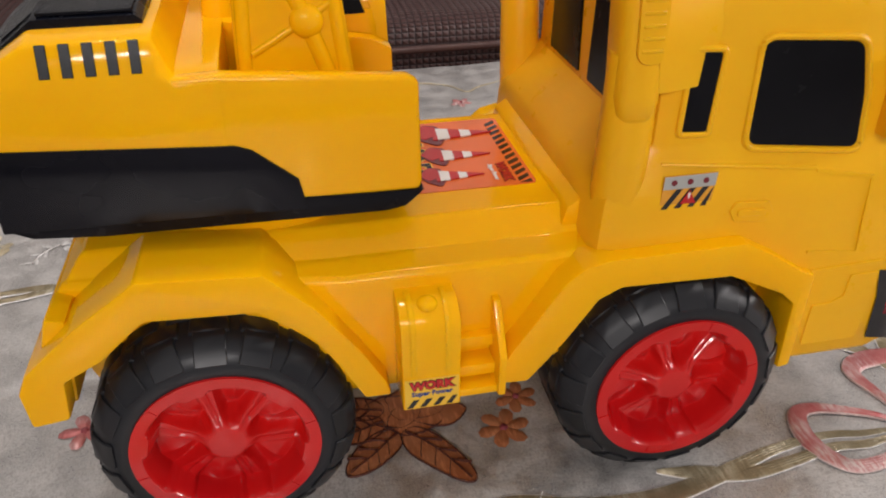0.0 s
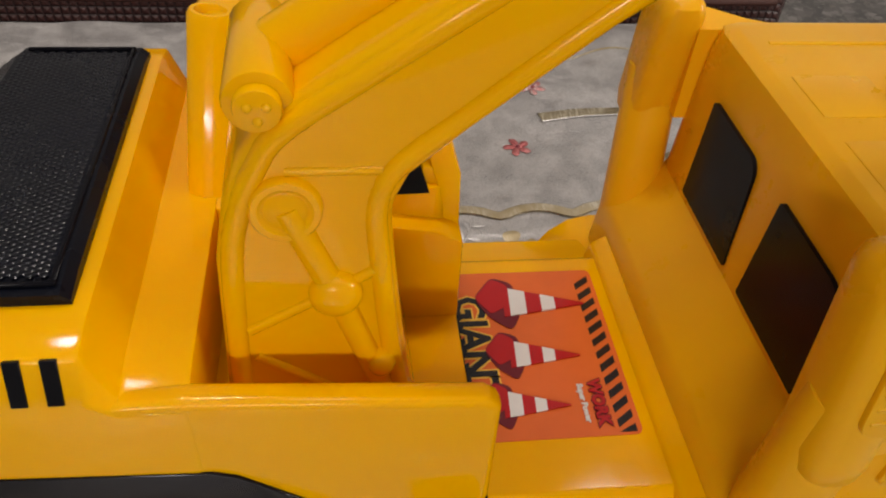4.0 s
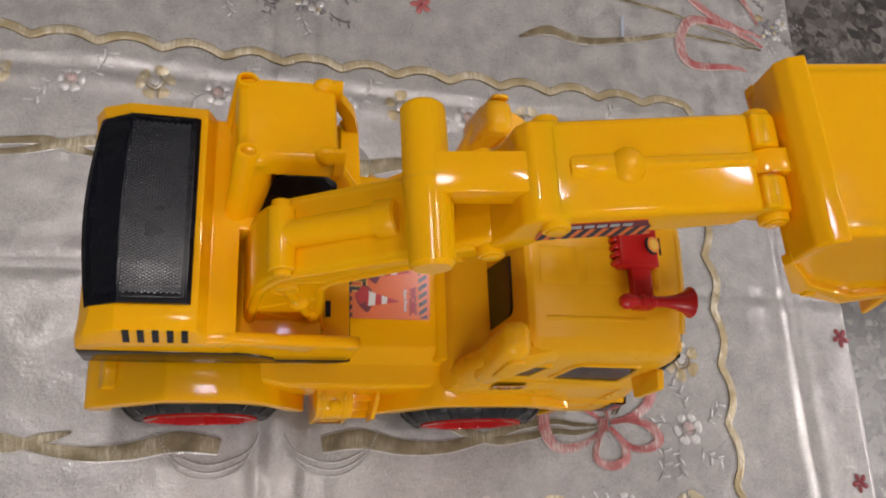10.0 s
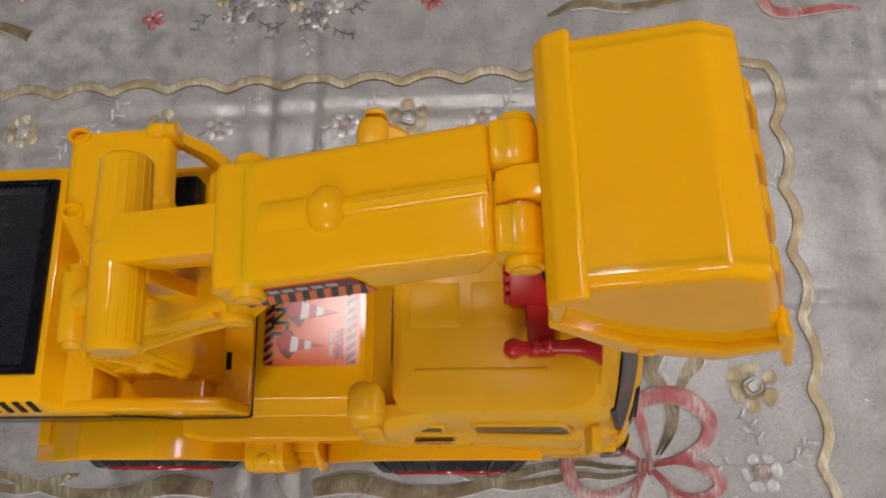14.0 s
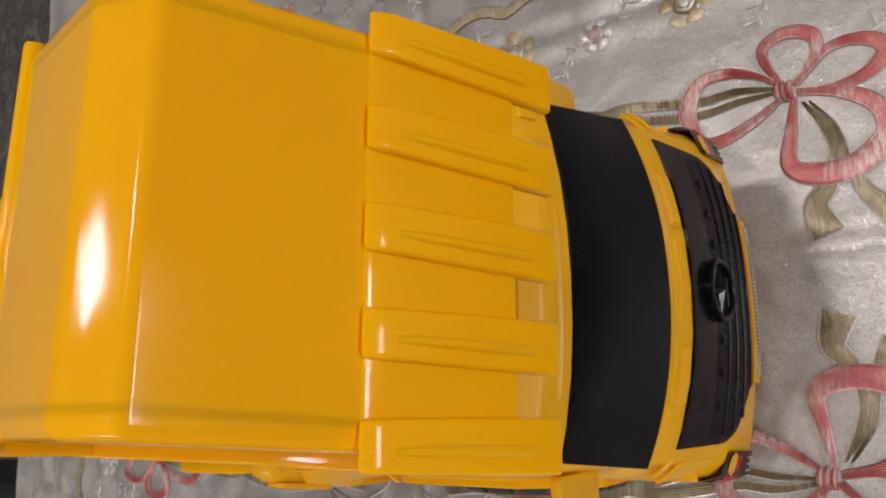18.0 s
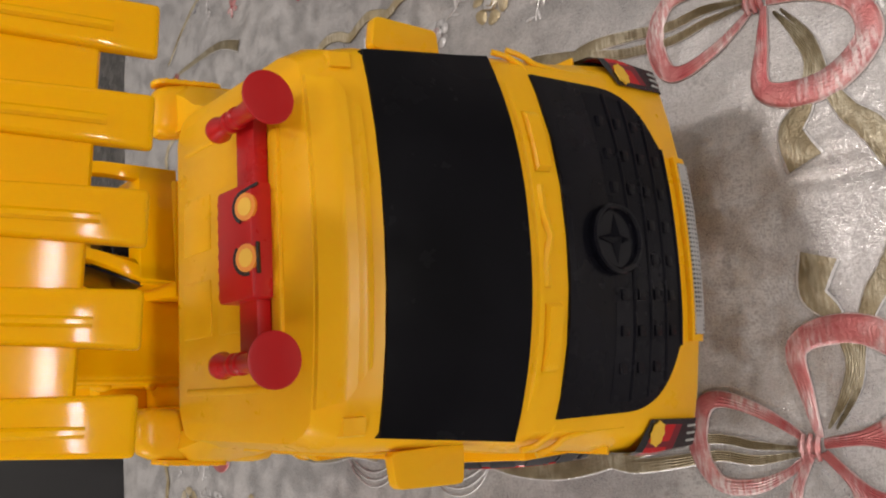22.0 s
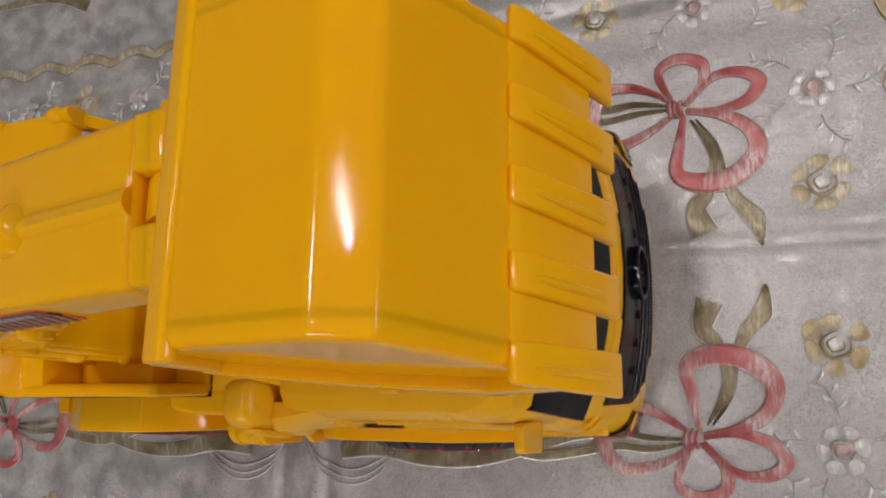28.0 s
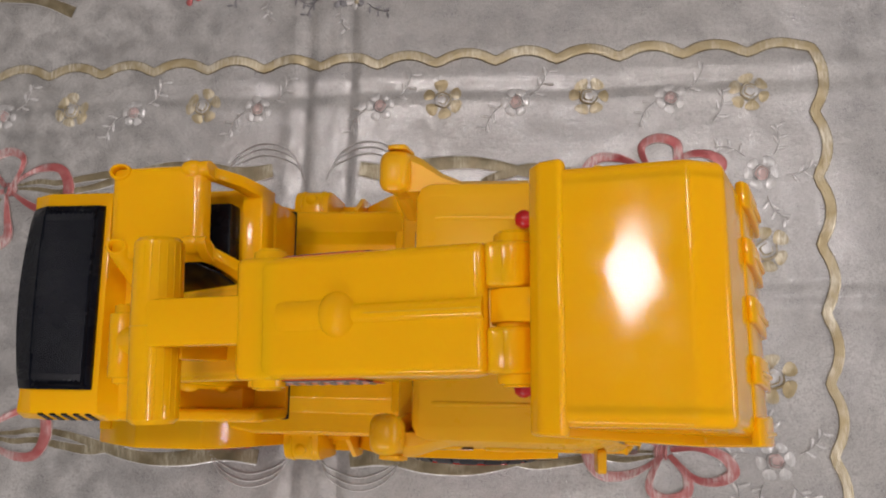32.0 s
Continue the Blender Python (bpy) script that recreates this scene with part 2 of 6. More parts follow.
def lathe(profile, p, axis, seg=32):
    """Turns (radius, height) pairs round an axis through p."""
    bm = bmesh.new()
    rings = []
    for r, h in profile:
        rings.append([bm.verts.new((r * math.cos(2 * math.pi * i / seg), r * math.sin(2 * math.pi * i / seg), h)) for i in range(seg)] if r > 1e-6 else [bm.verts.new((0, 0, h))])
    for a, b in zip(rings, rings[1:]):
        for i in range(seg):
            j = (i + 1) % seg
            if len(a) == 1:
                bm.faces.new((a[0], b[i], b[j]))
            elif len(b) == 1:
                bm.faces.new((a[i], b[0], a[j]))
            else:
                bm.faces.new((a[i], b[i], b[j], a[j]))
    bm.transform(Matrix.Translation(p) @ Vector(axis).to_track_quat("Z", "Y").to_matrix().to_4x4())
    return bm


def join(*parts):
    """Several bmeshes as one."""
    out = bmesh.new()
    for b in parts:
        me = bpy.data.meshes.new("piece")
        b.to_mesh(me)
        b.free()
        out.from_mesh(me)
        bpy.data.meshes.remove(me)
    return out


def arc(cx, cz, r, a0, a1, n=6):
    return [(cx + r * math.cos(radians(a0 + (a1 - a0) * i / n)), cz + r * math.sin(radians(a0 + (a1 - a0) * i / n))) for i in range(n + 1)]


def round_poly(pts, r, n=4):
    """The polygon with its corners rounded to about r."""
    out = []
    k = len(pts)
    for i in range(k):
        p, a, b = Vector(pts[i]), Vector(pts[i - 1]), Vector(pts[(i + 1) % k])
        q = r[i] if isinstance(r, (list, tuple)) else r
        d = min(q, (a - p).length * 0.48, (b - p).length * 0.48)
        s, e = p + (a - p).normalized() * d, p + (b - p).normalized() * d
        for j in range(n + 1):
            t = j / n
            out.append(tuple((1 - t) ** 2 * s + 2 * t * (1 - t) * p + t * t * e))
    return out


def plate(pts, m, thick=0.0006, r=0.0, bev=0.0):
    """A thin plate with its outline in the plane of m, standing proud along m's z."""
    bm = prism(round_poly(pts, r) if r else pts, 0, thick, bev, "z")
    bm.transform(m)
    return bm


def empty(name, m, label, category, group="", kind=""):
    ob = new(name)
    ob.empty_display_size = 0.02
    ob.matrix_basis = m
    return tagged(ob, label, category, group, kind)


def smooth_line(pts, n=8, closed=False):
    """Points along a smooth curve through pts."""
    P = [Vector(p) for p in pts]
    out = []
    k = len(P)
    for i in range(k if closed else k - 1):
        a = P[(i - 1) % k] if closed or i > 0 else P[0]
        b, c = P[i], P[(i + 1) % k]
        d = P[(i + 2) % k] if closed or i + 2 < k else P[-1]
        for j in range(n):
            t = j / n
            out.append(0.5 * (2 * b + (c - a) * t + (2 * a - 5 * b + 4 * c - d) * t * t + (3 * b - a - 3 * c + d) * t ** 3))
    if not closed:
        out.append(P[-1])
    return out


def sweep(pts, r, seg=8):
    """A round bead along a line of points."""
    P = [Vector(p) for p in pts]
    bm = bmesh.new()
    rings = []
    for i, p in enumerate(P):
        d = (P[min(i + 1, len(P) - 1)] - P[max(i - 1, 0)]).normalized()
        a = d.cross(Vector((0.3, 0.2, 0.93))).normalized()
        b = d.cross(a)
        rings.append([bm.verts.new(p + (a * math.cos(2 * math.pi * k / seg) + b * math.sin(2 * math.pi * k / seg)) * r) for k in range(seg)])
    for q0, q1 in zip(rings, rings[1:]):
        for k in range(seg):
            bm.faces.new((q0[k], q0[(k + 1) % seg], q1[(k + 1) % seg], q1[k]))
    bm.faces.new(rings[0][::-1])
    bm.faces.new(rings[-1])
    return bm

# ---- the room ----
FLOOR = -0.45


def terrazzo():
    a = Mat("terrazzo_floor")
    v = a.node("ShaderNodeTexVoronoi", Scale=38.0, Randomness=1.0)
    a.put(v.inputs["Vector"], a.co)
    w = a.node("ShaderNodeTexVoronoi", Scale=84.0, Randomness=1.0)
    a.put(w.inputs["Vector"], a.co)
    big = a.noise(26, 4, 0.7)
    chips = a.ramp(v.outputs["Color"], (0.0, (0.020, 0.019, 0.021)), (0.33, (0.065, 0.060, 0.058)), (0.5, (0.11, 0.10, 0.095)), (0.72, (0.24, 0.225, 0.21)), (1.0, (0.10, 0.07, 0.06)))
    small = a.ramp(w.outputs["Color"], (0.0, (0.03, 0.028, 0.028)), (0.5, (0.095, 0.088, 0.082)), (1.0, (0.20, 0.187, 0.174)))
    a.set(Base_Color=a.mix(a.grey(big, 0, 1, 0.44, 0.56), small, chips), Roughness=0.3)
    return a.m


def wall_paint(name, c):
    a = Mat(name)
    n = a.noise(3, 4)
    a.set(Base_Color=a.mix(a.grey(n, 0, 1), c, tuple(x * 0.9 for x in c)), Roughness=0.85)
    a.bump(a.noise(180, 3), 0.15, 0.001)
    return a.m


PAINT = wall_paint("pale_wall_paint", (0.79, 0.78, 0.76))
WHITE = wall_paint("white_ceiling_paint", (0.85, 0.84, 0.81))


def structure(name, bm, mat, label, category):
    return tagged(part(name, bm, mat, smooth=False), label, category, kind="structure")


X0, X1, Y0, Y1, TOP = -3.1, 2.4, -1.8, 2.2, 2.2
structure("floor", rbox(X0, X1, Y0, Y1, FLOOR - 0.1, FLOOR, 0), terrazzo(), "grey speckled terrazzo floor with dark and pale chips", "floor")
structure("ceiling", rbox(X0, X1, Y0, Y1, TOP, TOP + 0.1, 0), WHITE, "plain white painted ceiling", "ceiling")
structure("wall_north", rbox(X0, X1, Y1, Y1 + 0.12, FLOOR, TOP, 0), PAINT, "plain pale painted wall behind the sofa", "wall")
structure("wall_south", rbox(X0, X1, Y0 - 0.12, Y0, FLOOR, TOP, 0), PAINT, "plain pale painted wall", "wall")
structure("wall_west", rbox(X0 - 0.12, X0, Y0 - 0.12, Y1 + 0.12, FLOOR, TOP, 0), PAINT, "plain pale painted wall", "wall")
structure("wall_east", rbox(X1, X1 + 0.12, Y0 - 0.12, Y1 + 0.12, FLOOR, TOP, 0), PAINT, "plain pale painted wall", "wall")

# ---- the table and its cloth ----
TX0, TX1, TY0, TY1 = -0.64, 0.530, -0.18, 0.942


def table():
    a = Mat("dark_table_wood")
    n = a.noise(9, 5)
    a.set(Base_Color=a.ramp(n, (0.3, (0.10, 0.05, 0.025)), (0.7, (0.17, 0.09, 0.045))), Roughness=0.4)
    t = empty("coffee_table", pose(0, 0, FLOOR), "low dark wooden table under the embroidered cloth", "table")
    part("tabletop", rbox(TX0, TX1, TY0, TY1, -0.035 - FLOOR, -0.004 - FLOOR, 0.004), a.m, t)
    for x in (TX0 + 0.06, TX1 - 0.06):
        for y in (TY0 + 0.06, TY1 - 0.06):
            part("leg", rbox(x - 0.025, x + 0.025, y - 0.025, y + 0.025, 0, -0.035 - FLOOR, 0.003), a.m, t)


table()


def cloth_z(x, y):
    """Height of the cloth: soft creases and folds from storage."""
    z = 0.0012 * noise.noise((x * 9, y * 9, 0)) + 0.0006 * noise.noise((x * 31, y * 31, 5)) - 0.0006
    for pos, along in ((-0.074, x), (-0.034, x), (0.462, x), (0.436, y), (0.62, y)):
        d = abs(along - pos + 0.004 * noise.noise((x * 7, y * 7, 2)))
        z -= 0.0016 * math.exp(-((d / 0.0045) ** 2)) - 0.0010 * math.exp(-(((d - 0.012) / 0.009) ** 2))
    away = max(abs(x - 0.02) - 0.25, abs(y - 0.41) - 0.14, 0.0)
    lift = min(1.0, away / 0.10)
    ridge = noise.noise((x * 15 + y * 3, y * 2.2, 9))
    z += lift * 0.0034 * max(0.0, ridge) + lift * 0.0020 * noise.noise((x * 5, y * 16, 4))
    return z


def tablecloth():
    xs = [TX0 + (TX1 - TX0) * i / 265 for i in range(266)]
    ys = [TY0 + (TY1 - TY0) * i / 220 for i in range(221)]
    verts, faces = [], []
    drop = [(0.004, -0.006), (0.007, -0.05), (0.004, -0.11), (0.010, -0.17)]
    nx, ny = len(xs) + 2 * len(drop), len(ys) + 2 * len(drop)
    k = len(drop)
    for i in range(nx):
        for j in range(ny):
            ii, jj = min(max(i - k, 0), len(xs) - 1), min(max(j - k, 0), len(ys) - 1)
            x, y = xs[ii], ys[jj]
            z = cloth_z(x, y)
            a = max(k - i, i - k - len(xs) + 1, 0)
            b = max(k - j, j - k - len(ys) + 1, 0)
            if a:
                o = drop[a - 1][0] + 0.006 * noise.noise((y * 14, a * 0.7, 3)) * a
                x += -o if i < k else o
            if b:
                o = drop[b - 1][0] + 0.006 * noise.noise((x * 14, b * 0.7, 7)) * b
                y += -o if j < k else o
            if max(a, b):
                z = drop[max(a, b) - 1][1]
            verts.append((x, y, z))
    for i in range(nx - 1):
        for j in range(ny - 1):
            q = i * ny + j
            faces.append((q, q + ny, q + ny + 1, q + 1))
    me = bpy.data.meshes.new("tablecloth")
    me.from_pydata(verts, [], faces)
    me.polygons.foreach_set("use_smooth", [True] * len(faces))
    me.materials.append(CLOTH)
    return tagged(new("tablecloth", me), "silvery cream satin cloth embroidered with bows, ribbons and roses", "tablecloth")


CLOTH_OB = tablecloth()

# ---- the toy truck ----
# its own frame: x ahead, y to its left, z up from the cloth
TRUCK = empty("toy_truck", pose(0, 0.4025, 0), "yellow plastic toy digger truck with red wheels on the embroidered cloth", "toy truck")
SW = pose(-0.09, 0, 0, 0, 0, 2.0)  # the swinging upper body, turned a little


def mirrored(bm):
    out = bm.copy()
    out.transform(Matrix.Diagonal((1, -1, 1, 1)))
    bmesh.ops.reverse_faces(out, faces=out.faces)
    return out


HUBS = ((-0.117, 0.0935), (0.090, 0.0985))
HUB_Z, R_TYRE, R_RIM = 0.0575, 0.0570, 0.0400


def rim_face():
    """Dished face of the rim: flat flange, six soft twin spokes, domed pockets and a conical hub."""
    def ease(t):
        t = min(max(t, 0.0), 1.0)
        return t * t * (3 - 2 * t)

    def depth(r, a):
        if r < 0.0078:
            return 0.0030
        off = (a - 0.25 + math.pi / 6) % (math.pi / 3) - math.pi / 6
        d = abs(r * math.sin(off))
        half = 0.0040 + 0.10 * r
        w = ease((half - d) / 0.0034)
        spoke = 0.0068 + 0.0030 * ease((r - 0.012) / 0.018) + 0.0012 * ease(1 - d / 0.0016)
        across = abs(off) / (math.pi / 6)
        pocket = 0.0148 - 0.0042 * max(0.0, 1 - ((r - 0.025) / 0.010) ** 2) * across * across
        y = pocket + (spoke - pocket) * w
        y += (0.0030 - y) * ease((0.0150 - r) / 0.0072)
        edge = R_RIM - 0.0052 - 0.0022 * w
        return y + (-0.0014 - y) * ease((r - edge + 0.0036) / 0.0036)
    n, radii = 144, [0.0, 0.0076, 0.0080] + [0.0080 + (R_RIM - 0.0078) * (k / 26) for k in range(1, 27)]
    bm = bmesh.new()
    rows = []
    for r in radii:
        if r == 0.0:
            rows.append([bm.verts.new((0, 0.0028, 0))])
        else:
            rows.append([bm.verts.new((r * math.cos(2 * math.pi * i / n), depth(r, -2 * math.pi * i / n), r * math.sin(2 * math.pi * i / n))) for i in range(n)])
    rows.append([bm.verts.new((q.co.x, 0.006, q.co.z)) for q in rows[-1]])
    for a, b in zip(rows, rows[1:]):
        for i in range(n):
            j = (i + 1) % n
            bm.faces.new((a[0], b[i], b[j]) if len(a) == 1 else (a[i], b[i], b[j], a[j]))
    return bm


def wheel():
    """Tyre with blocks, dished rim with six spokes; the outer face looks along -y, hub at the origin."""
    root = new("wheel")
    W = 0.042
    prof = [(R_RIM - 0.0015, 0.0), (R_RIM + 0.0015, 0.0), (R_RIM + 0.006, 0.0002), (R_TYRE - 0.0065, 0.0032), (R_TYRE - 0.0022, 0.0085), (R_TYRE - 0.0012, 0.013), (R_TYRE - 0.0012, W - 0.010), (R_TYRE - 0.005, W - 0.001), (R_RIM, W), (R_RIM - 0.0015, W - 0.002), (R_RIM - 0.0015, 0.0)]
    blocks = [lathe(prof, (0, 0, 0), (0, 1, 0), 72)]
    n = 17
    for i in range(n):
        for side in (0, 1):
            a = 2 * math.pi * (i + 0.5 * side) / n
            y0, y1 = (0.0105, W * 0.49) if side == 0 else (W * 0.51, W - 0.004)
            b = prism([(-0.0088, R_TYRE - 0.005), (0.0088, R_TYRE - 0.005), (0.0080, R_TYRE - 0.0006), (0.0, R_TYRE), (-0.0080, R_TYRE - 0.0006)], y0, y1, 0.0006, "y", 1)
            b.transform(Matrix.Rotation(a, 4, "Y"))
            part("tread_block", b, TYRE, root)
            if side == 0:
                # shoulder lug running down the side wall
                q = prism([(-0.0007, R_RIM + 0.0062), (0.0024, R_TYRE - 0.0064), (0.0078, R_TYRE - 0.0013), (0.0130, R_TYRE - 0.0002), (0.0130, R_TYRE - 0.004), (0.0060, R_TYRE - 0.006), (0.0040, R_RIM + 0.0062)], -0.0066, 0.0066, 0.0005, "x", 1)
                q.transform(Matrix.Rotation(a, 4, "Y"))
                part("shoulder_lug", q, TYRE, root)
    part("tyre", join(*blocks), TYRE, root, "black blocky rubber tyre")
    rim = [rim_face()]
    for i in range(6):
        rim.append(prism([(-0.0004, R_RIM - 0.0050), (0.0004, R_RIM - 0.0050), (0.0004, R_RIM - 0.0004), (-0.0004, R_RIM - 0.0004)], -0.0018, 0.001, 0, "y"))
        rim[-1].transform(Matrix.Rotation(i * math.pi / 3 + 0.27, 4, "Y"))
    part("rim", join(*rim), RED_CLEAR, root, "shiny red six-spoke plastic rim")
    return root


w0 = wheel()
first = True
for x, wy in HUBS:
    for side in (-1, 1):
        m = pose(x, side * wy, HUB_Z, 0, 0 if side < 0 else 40, 0 if side < 0 else 180)
        w = w0 if first else copy_thing(w0, m)
        first = False
        w.matrix_basis = m
        w.parent = TRUCK
    part("axle", tube((x, -0.06, HUB_Z), (x, 0.06, HUB_Z), 0.004, seg=14), BLACK, TRUCK)

# chassis: the hull between the wheels, the deck and the wheel arches
FY = 0.0905


def chassis():
    """Hull, flanks and deck, as one moulded body in level slices."""
    def ring(z, x0, x1, hw, waist):
        pts = [(x0, -hw), (-0.060, -hw - waist), (0.000, -hw - waist), (0.040, -hw - waist), (x1, -hw)]
        return [(x, y, z) for x, y in pts] + [(x, -y, z) for x, y in pts[::-1]]
    rows = [(0.060, -0.150, 0.185, 0.050, 0.020), (0.074, -0.172, 0.196, 0.055, 0.024), (0.100, -0.178, 0.200, 0.058, 0.0225), (0.1265, -0.176, 0.200, 0.060, 0.0195), (0.1288, -0.174, 0.198, 0.059, 0.0185), (0.1300, -0.172, 0.196, 0.058, 0.006), (0.1385, -0.166, 0.190, 0.055, 0.000), (0.1400, -0.164, 0.188, 0.053, 0.000)]
    bm = loft([ring(*r) for r in rows])
    return rounded(bm, 0.002, 2, 30)


def loft(rings, cap=True):
    """A skin through rings of equally many points."""
    bm = bmesh.new()
    vs = [[bm.verts.new(p) for p in ring] for ring in rings]
    n = len(vs[0])
    for a, b in zip(vs, vs[1:]):
        for i in range(n):
            bm.faces.new((a[i], a[(i + 1) % n], b[(i + 1) % n], b[i]))
    if cap:
        bm.faces.new(vs[0][::-1])
        bm.faces.new(vs[-1])
    bmesh.ops.recalc_face_normals(bm, faces=bm.faces)
    return bm


part("chassis", chassis(), YELLOW, TRUCK, "glossy yellow moulded chassis with a flat deck")
part("swivel_seat", tube((-0.09, 0, 0.135), (-0.09, 0, 0.156), 0.052, seg=48, bev=0.002), YELLOW, TRUCK)
part("deck_rim", prism([(0.039, 0.132), (0.060, 0.132), (0.060, 0.148), (0.048, 0.146), (0.041, 0.1415)], -0.062, 0.062, 0.0015), YELLOW, TRUCK)


def rear_arch():
    outer = [(-0.1915, 0.099), (-0.187, 0.108), (-0.165, 0.127), (-0.139, 0.1450), (-0.092, 0.1420), (-0.074, 0.124), (-0.057, 0.100), (-0.046, 0.080), (-0.044, 0.072)]
    inner = [(-0.056, 0.072), (-0.066, 0.092), (-0.076, 0.108), (-0.096, 0.1245), (-0.139, 0.1265), (-0.158, 0.110), (-0.1735, 0.102), (-0.1755, 0.083), (-0.1905, 0.081)]
    return prism(outer + inner, -FY, -0.052, 0.0018)


def front_arch():
    outer = [(0.000, 0.071), (0.010, 0.089), (0.032, 0.122), (0.040, 0.1285), (0.050, 0.1310), (0.114, 0.1315), (0.130, 0.123), (0.1475, 0.1115), (0.153, 0.110), (0.153, 0.056)]
    inner = [(0.1465, 0.055), (0.1455, 0.094), (0.138, 0.101), (0.110, 0.1145), (0.058, 0.1160), (0.048, 0.1110), (0.034, 0.090), (0.018, 0.070)]
    return prism(outer + inner, -FY - 0.002, -0.052, 0.0018)


for side in (0, 1):
    for make, lab in ((rear_arch, "yellow angular rear wheel arch"), (front_arch, "yellow angular front wheel arch")):
        bm = make()
        part("wheel_arch", mirrored(bm) if side else bm, YELLOW, TRUCK, lab)
part("tail_plate", prism([(-0.1905, 0.084), (-0.174, 0.083), (-0.170, 0.124), (-0.178, 0.126)], -0.080, 0.080, 0.002), YELLOW, TRUCK)
for s in (-1, 1):
    part("arch_lining", rbox(-0.172, 0.145, min(s * 0.050, s * 0.054), max(s * 0.050, s * 0.054), 0.070, 0.125, 0.001), YELLOW, TRUCK)


def tool_box():
    """Half-barrel box: its upper front is rounded, seen from the end."""
    prof = [(-0.0985, 0.069), (-0.0985, 0.106)] + [(y, z) for y, z in arc(-0.0855, 0.108, 0.0130, 172, 75, 8)] + [(-0.075, 0.122), (-0.072, 0.069)]
    body = prism(prof, -0.0405, -0.0150, 0.0010, "x")
    ribs = [prism([(-0.0990, 0.088), (-0.0990, 0.106)] + [(y, z) for y, z in arc(-0.0855, 0.108, 0.0137, 172, 75, 8)] + [(-0.080, 0.119), (-0.080, 0.088)], x - 0.0012, x + 0.0012, 0.0005, "x") for x in (-0.0355, -0.0205)]
    knob = ball((-0.028, -0.0905, 0.1195), 0.0045, (1, 1, 0.7), 16, 10)
    return join(body, knob, *ribs)


def step():
    pieces = [rbox(-0.016, 0.006, -0.0950, -0.070, 0.0690, 0.0730, 0.0008)]
    for z, y in ((0.082, -0.0900), (0.094, -0.0850), (0.106, -0.0800)):
        pieces.append(rbox(-0.016, 0.003, y, -0.068, z - 0.006, z, 0.0008))
    pieces.append(prism([(-0.0975, 0.0690), (-0.0975, 0.0900), (-0.0840, 0.1120), (-0.068, 0.1120), (-0.068, 0.0690)], 0.0025, 0.0060, 0.0008, "x"))
    return join(*pieces)


for side in (0, 1):
    b, s = tool_box(), step()
    box_ob = part("tool_box", mirrored(b) if side else b, YELLOW, TRUCK, "rounded yellow side box")
    part("step", mirrored(s) if side else s, YELLOW, TRUCK, "yellow stepped foothold")
    if side == 0:
        SIDE_BOX = box_ob

# ---- the driver's cab ----


def cab_ring(z, x0, x1, half, r_back, r_front, bow):
    """A level outline of the cab: flat back, bowed front."""
    def level(y):
        return x1 - bow * (abs(y) / half) ** 2.2
    pts = [(x0, -half + r_back), (x0 + r_back * 0.3, -half + r_back * 0.3), (x0 + r_back, -half)]
    xe = level(half)
    pts += [(x0 + (xe - x0) * 0.45, -half), (xe - r_front, -half), (xe - r_front * 0.28, -half + r_front * 0.25)]
    for k in (-0.90, -0.74, -0.5, -0.25, 0.0):
        pts.append((level(half * k), half * k))
    full = pts + [(x, -y) for x, y in pts[-2::-1]]
    return [(x, y, z) for x, y in full]


CAB_RINGS = [
    (0.056, 0.153, 0.2190, 0.0865, 0.001, 0.010, 0.0110),
    (0.060, 0.153, 0.2205, 0.0890, 0.001, 0.010, 0.0115),
    (0.090, 0.153, 0.2200, 0.0895, 0.001, 0.011, 0.0130),
    (0.1095, 0.150, 0.2190, 0.0870, 0.001, 0.012, 0.0145),
    (0.1290, 0.046, 0.2180, 0.0845, 0.008, 0.013, 0.0170),
    (0.1450, 0.047, 0.2165, 0.0838, 0.008, 0.013, 0.0185),
    (0.1530, 0.048, 0.2140, 0.0830, 0.008, 0.0125, 0.0180),
    (0.1560, 0.0500, 0.2130, 0.0824, 0.008, 0.012, 0.0172),
    (0.1640, 0.0580, 0.2106, 0.0795, 0.008, 0.012, 0.0168),
    (0.1725, 0.0665, 0.2080, 0.0778, 0.008, 0.012, 0.0160),
    (0.1755, 0.0685, 0.2070, 0.0777, 0.009, 0.012, 0.0158),
    (0.1980, 0.0688, 0.2000, 0.0772, 0.010, 0.012, 0.0130),
    (0.2175, 0.0692, 0.1935, 0.0764, 0.010, 0.012, 0.0105),
    (0.2230, 0.0695, 0.1880, 0.0756, 0.010, 0.012, 0.0090),
    (0.2310, 0.0700, 0.1845, 0.0750, 0.010, 0.012, 0.0080),
    (0.2380, 0.0715, 0.1780, 0.0715, 0.008, 0.012, 0.0065),
    (0.2405, 0.0745, 0.1680, 0.0650, 0.006, 0.010, 0.0055),
]
CAB = part("cab", loft([cab_ring(*r) for r in CAB_RINGS]), YELLOW_MATT, TRUCK, "satin yellow flat-nosed driver's cab", angle=32)


def cab_front(z, y):
    """How far ahead the cab's nose reaches at that height and side."""
    for a, b in zip(CAB_RINGS, CAB_RINGS[1:]):
        if a[0] <= z <= b[0]:
            t = (z - a[0]) / (b[0] - a[0])
            x1, half, bow = (a[i] + (b[i] - a[i]) * t for i in (2, 3, 6))
            return x1 - bow * (abs(y) / half) ** 2.2
    return CAB_RINGS[-1][2]


def cab_side(z):
    for a, b in zip(CAB_RINGS, CAB_RINGS[1:]):
        if a[0] <= z <= b[0]:
            t = (z - a[0]) / (b[0] - a[0])
            return a[3] + (b[3] - a[3]) * t
    return 0.07


